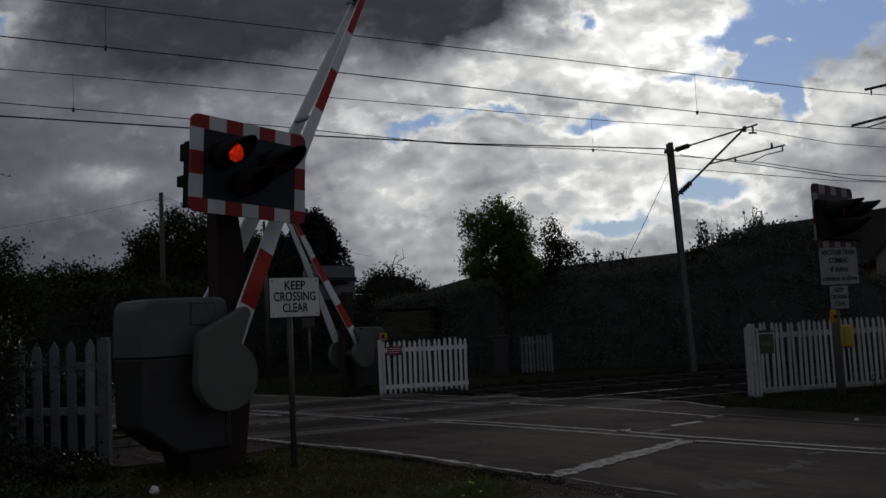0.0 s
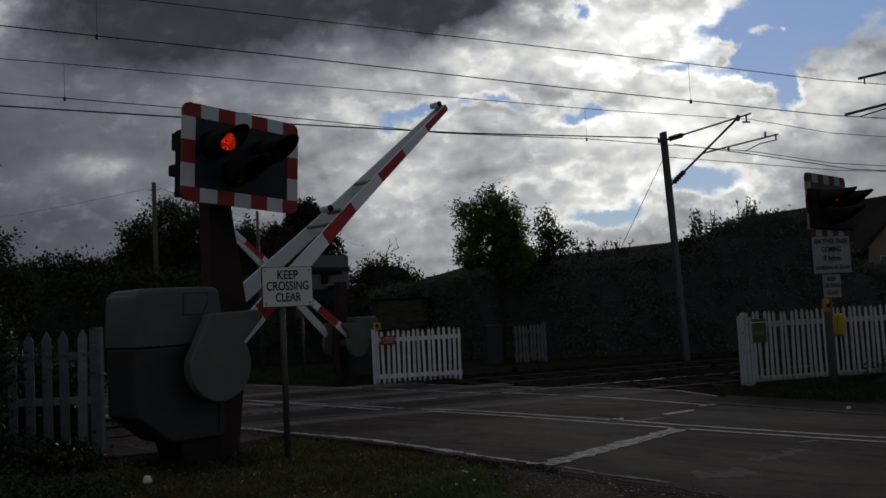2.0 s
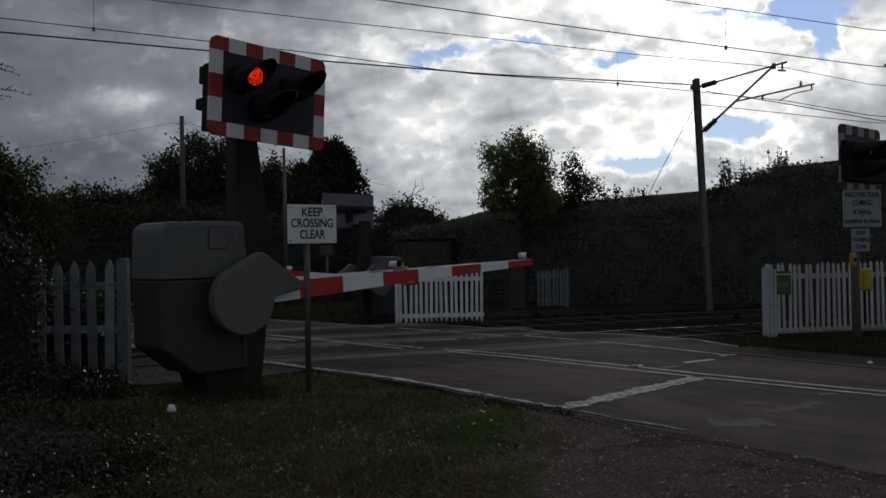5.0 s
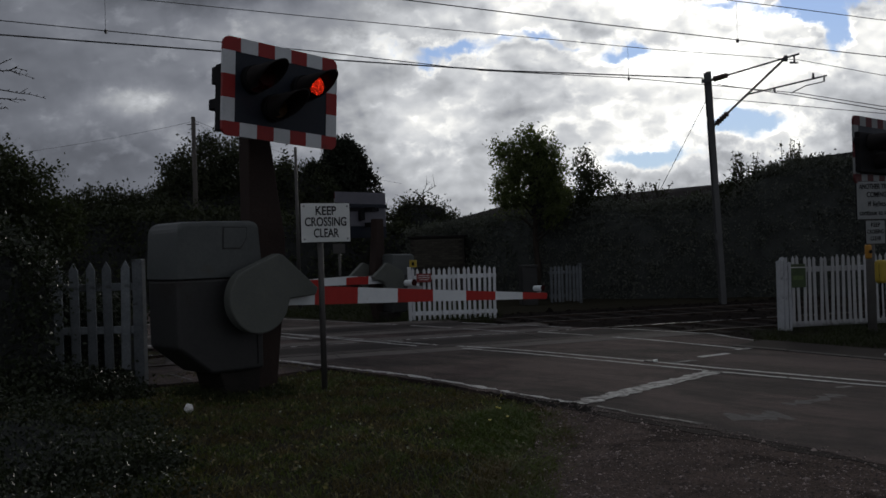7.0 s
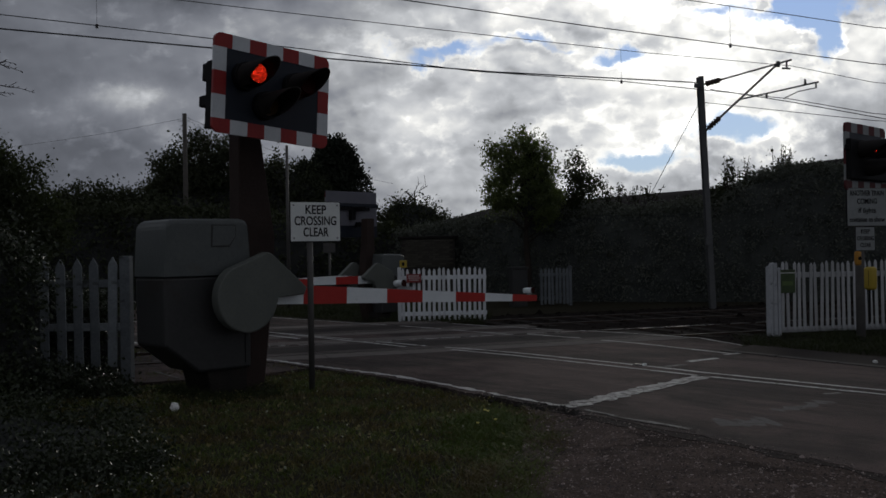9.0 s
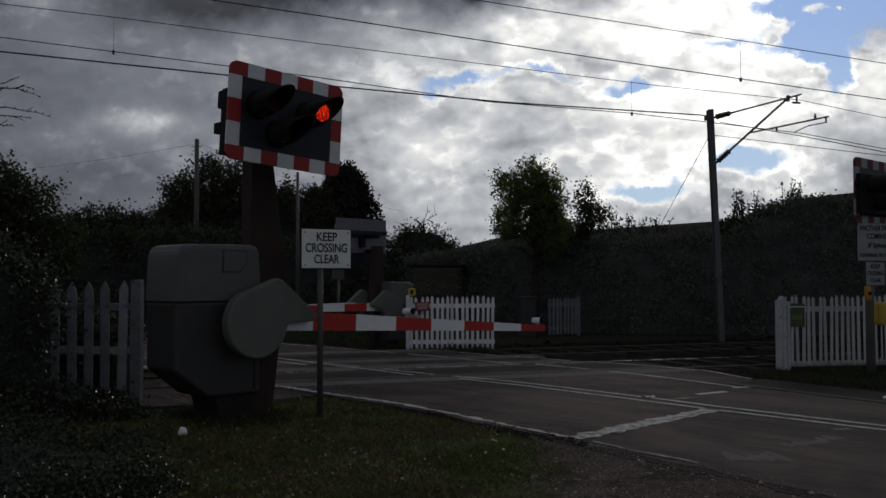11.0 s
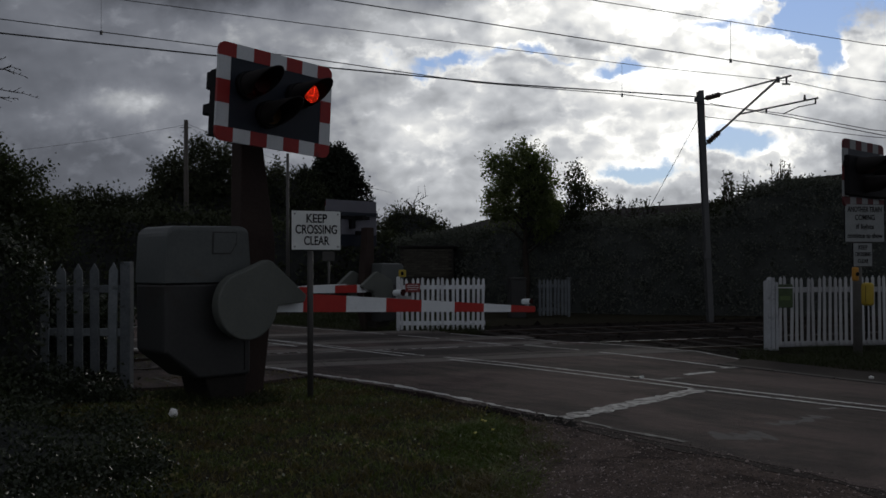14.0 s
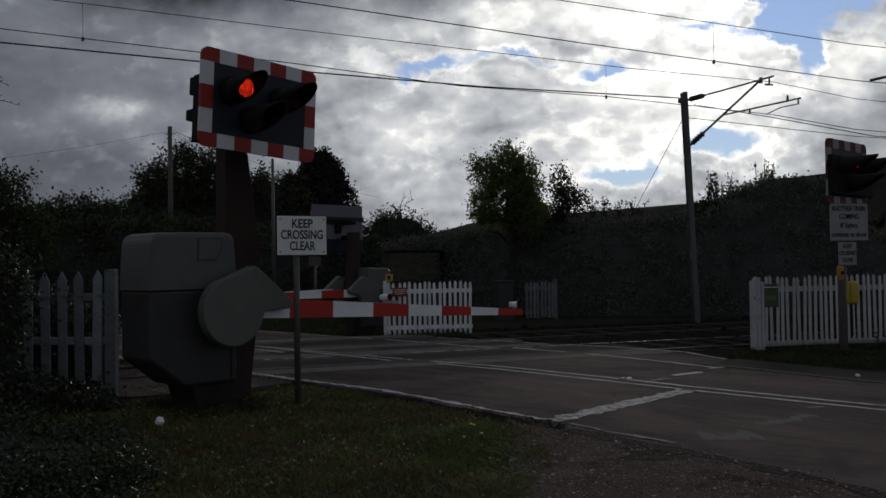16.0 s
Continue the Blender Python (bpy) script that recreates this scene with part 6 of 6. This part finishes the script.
# trees and hedges beyond the railway
make_tree("ash_tree", 2.75, 27.0, [(-0.75, 0, 4.1, 0.55, 0.7, 0.85), (-0.05, 0, 4.45, 0.6, 0.7, 0.85), (0.55, 0, 3.75, 0.6, 0.7, 1.05), (0.75, 0, 3.05, 0.5, 0.7, 0.6), (-0.8, 0, 3.2, 0.55, 0.7, 0.5), (0.5, 0, 2.9, 0.55, 0.8, 0.8), (-0.1, 0, 3.5, 0.75, 0.8, 1.0)],
          24000, 0.085, 11, LEAF_LIGHT, "small ash tree, leafy and bright-edged against the sky", (0.05, 0, 4.9), 0.12, 0.9, 0.10, 44, core=[(0.25, 0.1, 3.3, 0.38, 0.35, 1.15)], n_limbs=16)
make_tree("sapling", 4.35, 27.6, [(0.0, 0, 3.75, 0.33, 0.4, 0.8), (0.42, 0, 3.45, 0.42, 0.4, 0.5), (-0.1, 0, 2.9, 0.5, 0.4, 0.5)], 4600, 0.085, 12, LEAF_MID,
          "thin young tree beside the ash", (0.05, 0, 4.4), 0.05, 0.6, 0.12, 16)
make_tree("bush", -0.85, 38.0, [(0, 0, 2.6, 1.5, 1.2, 1.35), (1.0, 0, 2.2, 0.9, 1.0, 1.1), (-0.9, 0, 2.4, 0.9, 1.0, 1.2)], 16000, 0.11, 13, LEAF_DARK,
          "dark rounded bush with bare twigs on top", (0.1, 0, 4.15), 0.14, 1.0, 0.14, 24, "bush", core=[(0, 0.2, 2.2, 1.35, 1.0, 1.4), (0.9, 0.2, 1.7, 0.8, 0.8, 1.2)], n_limbs=16)
make_conifer(-4.28, 40.0, 6.45, 2.25, 28000, 14, "tall dark cone-shaped conifer")
make_conifer(-5.45, 39.4, 5.35, 1.35, 12000, 19, "smaller dark conifer leaning on the tall one")
make_tree("tree", -6.4, 38.0, [(0, 0, 3.8, 1.6, 1.4, 2.0), (-1.2, 0, 3.6, 1.2, 1.2, 1.9), (1.4, 0, 3.4, 1.0, 1.2, 1.9)], 24000, 0.125, 15, LEAF_DARK,
          "dense dark broadleaf tree", (0, 0, 5.3), 0.2, 1.2, 0.17, 24, core=[(0, 0.3, 2.6, 1.9, 1.2, 2.5)])
make_tree("tree", -9.6, 36.0, [(0.4, 0, 4.5, 1.2, 1.2, 2.1), (-0.7, 0, 4.1, 1.0, 1.2, 1.9), (1.5, 0, 4.5, 1.1, 1.2, 2.0), (-1.5, 0, 3.0, 0.9, 1.2, 1.5)], 32000, 0.125, 16, LEAF_DARK,
          "dense dark broadleaf tree", (0.6, 0, 5.9), 0.2, 1.2, 0.17, 24, core=[(0.3, 0.3, 2.7, 1.9, 1.2, 2.5)])
make_tree("tree", -12.4, 33.0, [(0, 0, 3.2, 1.6, 1.2, 1.1), (-1.6, 0, 3.0, 1.2, 1.2, 1.0), (1.6, 0, 3.1, 1.3, 1.2, 1.0)], 18000, 0.125, 17, LEAF_DARK,
          "low dark broadleaf tree with an uneven top", (0, 0, 3.9), 0.16, 1.3, 0.18, 22, core=[(0, 0.3, 1.7, 2.4, 1.2, 1.6)])
make_tree("tree", -9.7, 21.0, [(0, 0, 3.2, 0.9, 0.9, 0.9), (-1.0, 0, 3.6, 1.0, 0.9, 1.0), (0.75, 0, 2.3, 0.7, 0.8, 0.7), (-1.0, 0, 2.0, 1.2, 0.9, 0.9)], 20000, 0.10, 18, LEAF_MID,
          "broadleaf tree with sky showing through its edge", (-0.4, 0, 3.9), 0.14, 1.1, 0.15, 20, core=[(-0.8, 0.3, 1.5, 1.1, 0.8, 1.3)])
make_hedge("hedge", [(-22, 30), (-14, 29), (-8, 30), (-3.3, 33), (-1.6, 34)], 1.6, [3.2, 3.0, 3.0, 2.6, 2.4], 26000, 0.15, 21, LEAF_DARK, "tall dark overgrown hedge beyond the railway", stray=0.16)
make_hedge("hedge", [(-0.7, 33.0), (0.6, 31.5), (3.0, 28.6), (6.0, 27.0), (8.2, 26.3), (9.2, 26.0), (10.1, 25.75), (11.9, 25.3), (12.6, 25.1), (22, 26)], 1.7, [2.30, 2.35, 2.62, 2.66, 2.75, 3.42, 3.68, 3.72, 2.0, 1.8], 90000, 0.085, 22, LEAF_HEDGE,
           "tall dark ivy-covered hedge along the railway", stray=0.10, inner=HAZED_CORE)
make_sprigs("shrub_shoots", 5.55, 28.2, 3.0, 0.35, 0.75, 16, 31, "thin leafy shoots standing above the hedge", 0.105)
make_sprigs("shrub_shoots", 6.45, 27.8, 3.0, 0.38, 0.55, 14, 32, "thin leafy shoots standing above the hedge", 0.105)
make_sprigs("shrub_shoots", 7.35, 27.2, 2.85, 0.35, 0.35, 12, 35, "thin leafy shoots standing above the hedge", 0.105)
make_tree("shrub", 8.7, 26.2, [(0, 0, 3.0, 0.5, 0.5, 0.65), (-0.5, 0, 2.8, 0.4, 0.5, 0.5), (0.45, 0, 3.15, 0.35, 0.5, 0.55)], 2600, 0.12, 33, LEAF_DARK, "leafy shrub growing out of the hedge", (0.1, 0, 3.4), 0.05, 0.6, 0.12, 16, "shrub")
make_sprigs("shrub_shoots", 8.75, 26.2, 3.45, 0.45, 0.75, 14, 36, "leafy shoots above the shrub", 0.105)
make_sprigs("shrub_shoots", 10.15, 26.0, 3.65, 0.32, 0.85, 14, 34, "thin leafy shoots above the hedge", 0.105)

# bare twigs hanging into view
rng_t = np.random.default_rng(41)
g = empty("bare_branch", pose(-5.50, 11.5, 3.92), "bare thin budding twigs reaching in from a tree", "branch")
bm = bmesh.new()
for z0, z1, rise, reach in ((-0.02, 0.20, 0.03, 0.34), (0.0, 0.07, 0.05, 0.52), (-0.12, -0.03, 0.14, 0.60), (-0.20, -0.30, 0.08, 0.72), (-0.24, -0.30, 0.02, 0.50), (-0.34, -0.42, 0.02, 0.30)):
    a = Vector((-0.55, 0, z0 - 0.05))
    path = [a + Vector((f * (0.35 + reach), 0.06 * rng_t.normal() * f, (z1 - z0) * f + rise * math.sin(math.pi * f) + 0.012 * rng_t.normal())) for f in (0, 0.25, 0.5, 0.7, 0.85, 1.0)]
    for k, (p, q) in enumerate(zip(path, path[1:])):
        put_tube(bm, p, q, 0.011 - 0.0017 * k, 0.0095 - 0.0017 * k, 6)
        for f in (0.35, 0.8):
            b = p.lerp(q, f)
            put_tube(bm, b, b + Vector((0.028, 0, 0.022 * rng_t.choice((-1, 1)))), 0.006, 0.003, 5)
    s = path[3]
    put_tube(bm, s, s + Vector((0.10 + 0.08 * rng_t.uniform(), 0, 0.06 * rng_t.choice((-1, 1)))), 0.006, 0.003, 5)
part("twig", bm, BARK, g)
bm = bmesh.new()
limbs(bm, (-2.6, 0.2, -3.85), (-2.4, 0.1, 2.0), 0.12, rng_t, 6, 1.2)
put_tube(bm, (-2.5, 0.15, -0.6), (-0.55, 0, 0.0), 0.04, 0.012, 7, False)
part("limb", bm, BARK, g)

# bushes and ivy on the near side
make_hedge("bush", [(-8.0, 9.9), (-4.95, 10.15), (-4.5, 10.4)], 0.8, [2.05, 1.90, 1.35], 24000, 0.06, 51, LEAF_IVY, "overgrown ivy bush climbing over the picket fence", stray=0.12, category="bush")
make_hedge("bush", [(-7.0, 9.4), (-5.0, 9.8), (-4.2, 10.3), (-3.55, 10.6)], 0.9, [0.80, 0.34, 0.20, 0.10], 16000, 0.048, 52, LEAF_IVY, "low ivy thicket at the fence foot", stray=0.09, category="bush")
make_hedge("ivy_patch", [(-6.6, 7.2), (-4.2, 7.0), (-3.2, 7.1), (-2.3, 7.5)], 1.9, [0.62, 0.42, 0.26, 0.08], 30000, 0.038, 53, LEAF_IVY, "dark ivy spreading over the ground", stray=0.08, category="ivy")
make_hedge("ivy_patch", [(-5.2, 4.6), (-2.8, 4.9), (-1.6, 5.7)], 1.8, [0.50, 0.28, 0.08], 30000, 0.034, 54, LEAF_IVY, "dark ivy spreading over the ground", stray=0.07, category="ivy")
make_hedge("bush", [(-7.2, 12.3), (-5.2, 12.2), (-4.15, 12.1)], 0.7, [1.5, 1.25, 0.85], 12000, 0.065, 56, LEAF_IVY, "dark leafy growth behind the picket fence", stray=0.10, category="bush")
make_hedge("low_shrub", [(7.6, 14.55), (8.6, 14.75), (10.2, 15.1)], 0.6, [0.22, 0.42, 0.4], 3500, 0.06, 55, LEAF_DARK, "low dark shrub at the fence foot", stray=0.07, category="shrub")

# grass, weeds, stones
make_grass("verge_grass", VERGE, 110000, 0.052, 61, GRASS, "short rough green grass of the verge", lambda u, v: 1.0 if v < 11 else 0.25)
make_grass("lush_grass", [(4.9, 4.3), (5.7, 4.7), (6.3, 5.2), (6.6, 5.7), (5.9, 5.7), (5.0, 5.0)], 3600, 0.07, 64, LUSH_GRASS, "brighter green tufts of grass near the road")
make_grass("dry_grass", VERGE, 9000, 0.05, 62, DRY_GRASS, "scattered dry blades in the verge", lambda u, v: 1.0 if v < 10 else 0.1)
# fence, far verge and foot grass take the colour with shade in it
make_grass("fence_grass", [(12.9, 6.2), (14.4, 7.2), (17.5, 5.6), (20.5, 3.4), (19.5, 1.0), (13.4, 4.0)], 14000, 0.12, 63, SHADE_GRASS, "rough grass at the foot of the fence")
make_grass("far_verge_grass", [(13.3, 15.0), (13.9, 12.6), (15.2, 13.4), (19.0, 17.5), (17.5, 22.0), (13.4, 21.0)], 15000, 0.15, 67, SHADE_GRASS, "rough grass round the far barrier machine, coloured as in shade")
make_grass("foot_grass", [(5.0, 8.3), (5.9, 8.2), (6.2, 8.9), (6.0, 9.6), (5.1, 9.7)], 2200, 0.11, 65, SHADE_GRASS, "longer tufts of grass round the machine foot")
make_grass("edge_grass", [(7.0, 5.5), (6.45, 4.95), (5.9, 4.45), (5.2, 4.0), (4.6, 3.65), (3.9, 3.0), (3.5, 3.4), (4.3, 4.0), (5.0, 4.3), (5.7, 4.7), (6.3, 5.15), (6.8, 5.65)], 4200, 0.085, 66, GRASS, "thin straggling grass at the edge of the path")
rng_s = np.random.default_rng(71)
spots = []
while len(spots) < 16000:
    u, v = rng_s.uniform(2.5, 6.95), rng_s.uniform(1.2, 5.6)
    if not inside(VERGE, (u, v)) and u < along(LEFT_EDGE, v) + rng_s.normal() * 0.06:
        spots.append(at(u, v)[:2])
make_stones("loose_stones", np.array(spots), 0.0064, 72, STONE, "small loose stones scattered on the path", z=-0.006)
spots = []
while len(spots) < 9000:
    s, w = rng_s.uniform(-30, 40), rng_s.uniform(-2.1, 5.9)
    p = TRACK_A + TRACK_DIR * s + TRACK_OUT * w
    if not 6.7 < (p.x + p.y) * R45 < 13.75:
        spots.append((p.x, p.y))
make_stones("track_stones", np.array(spots), 0.035, 73, BALLAST, "rusty broken stones of the trackbed", z=-0.03)
spots = []
for _ in range(900):
    v = rng_s.uniform(1.0, 6.6)
    spots.append(at(along(LEFT_EDGE, v) - 0.05 + rng_s.normal() * 0.08, v)[:2])
make_stones("crumbled_asphalt", np.array(spots), 0.006, 74, STONE, "crumbled bits of asphalt at the road edge", z=0.0)
spots = []
for _ in range(70):
    v = 5.35 + rng_s.normal() * 0.26
    spots.append(at(along(LEFT_EDGE, v) - 0.10 + rng_s.normal() * 0.07, v)[:2])
make_stones("broken_asphalt", np.array(spots), 0.030, 75, FOOT, "dark broken lumps of asphalt beside the stop line", z=-0.004)

litter = []
while len(litter) < 900:
    u, v = rng_s.uniform(2.0, 7.3), rng_s.uniform(2.0, 10.5)
    if inside(VERGE, (u, v)):
        litter.append((*at(u, v)[:2], 0.0 + rng_s.uniform(-0.02, 0.03)))
lv, lf = leaf_cloud(np.array(litter), 0.035, rng_s, 0.0, 0.6)
from_arrays("fallen_leaves", lv, lf, DRY_GRASS, "small dry fallen leaves scattered over the grass", "leaves")
# tiny pale flecks strewn over the verge
pale = np.array(litter)[rng_s.choice(len(litter), 260, replace=False)] + np.array([0.05, 0.03, 0.012])
lv, lf = leaf_cloud(pale, 0.024, rng_s, 0.0, 0.7)
from_arrays("pale_specks", lv, lf, PALE_SPECK, "tiny pale specks scattered over the grass", "petals")
# crumpled cup and a few yellow flowers in the grass
rng_c = np.random.default_rng(81)
bm = bmesh.new()
put_lump(bm, (0, 0, 0.05), (0.042, 0.038, 0.046), rng_c, 0.30)
g = tagged(part("crumpled_paper", bm, PAPER, None), "crumpled white paper ball lying in the grass", "litter")
g.matrix_basis = pose(-2.57, 9.06, -0.05)
# small white lump on the footway near the kerb
bm = bmesh.new()
put_lump(bm, (0, 0, 0.018), (0.032, 0.028, 0.02), rng_c, 0.35)
g = tagged(part("paper_scrap", bm, PAPER, None), "small white scrap lying on the footway", "litter")
g.matrix_basis = pose(5.51, 11.35, 0.006)
for x, y, k in ((0.42, 8.05, 2), (0.50, 7.75, 1), (0.33, 7.55, 1)):
    fl = empty("dandelion", pose(x, y, -0.05), "small yellow dandelion in the grass", "flower", "dandelions")
    for i in range(k):
        p = Vector((rng_c.normal() * 0.04, rng_c.normal() * 0.04, 0.11 + 0.03 * rng_c.uniform()))
        stem = part("stem", tube((p.x * 0.4, p.y * 0.4, 0), p, 0.004, 0.003, 5), GRASS, fl)
        part("bloom", tube(p, p + Vector((0, 0, 0.012)), 0.008, 0.015, 10), PETAL, stem, "yellow flower head")


# ---- what moves ----
def motions():
    """The booms come down and bounce to rest; the red lamps flash in turn."""
    fall = [(0.0, 62.2), (0.5, 56.4), (1.0, 50.3), (1.5, 44.7), (2.0, 39.0), (2.5, 33.4), (3.0, 27.8), (3.5, 22.0), (4.0, 16.2), (4.5, 10.0), (5.0, 3.5),
            (5.2, 1.0), (5.5, -1.7), (5.8, -2.9), (6.1, -2.3), (6.4, -2.6), (7.0, -2.55), (16.0, -2.55)]
    for arm, lift in ((near_arm, 0.0), (far_arm, 3.2)):
        hub = arm.matrix_basis.copy()
        walk(arm, [(t, hub @ pose(0, 0, 0, 0, -a - lift * (62.2 - a) / 64.8, 0)) for t, a in fall])
    right_on = [0.06, 0.83, 1.59, 2.36, 3.12, 3.89, 4.66, 5.42, 6.19, 6.95, 7.72, 8.44, 9.25, 10.02, 10.78, 11.56, 12.32, 13.08, 13.85, 14.58, 15.36]
    right_off = [0.42, 1.16, 1.94, 2.70, 3.44, 4.22, 4.94, 5.79, 6.55, 7.31, 8.08, 8.83, 9.62, 10.38, 11.15, 11.92, 12.69, 13.44, 14.20, 14.94, 15.74]
    for discs in (near_discs, right_discs):
        for which, disc in enumerate(discs):
            base = disc.matrix_basis.copy()
            turn = 0 if which == 0 else 180
            rows = [(0.0, base @ pose(0, 0, 0, 0, 0, turn))]
            for start in sorted(right_on + right_off):
                t0 = start - 0.05
                rows.append((t0, base @ pose(0, 0, 0, 0, 0, turn)))
                rows += [(t0 + i / 30, base @ pose(0, 0, 0, 0, 0, turn + 60 * i)) for i in (1, 2, 3)]
                turn += 180
                rows += [(t0 + 0.1 + k, base @ pose(0, 0, 0, 0, 0, turn)) for k in (0.03, 0.06, 0.13)]
            rows.append((16.0, base @ pose(0, 0, 0, 0, 0, turn)))
            walk(disc, rows)


motions()
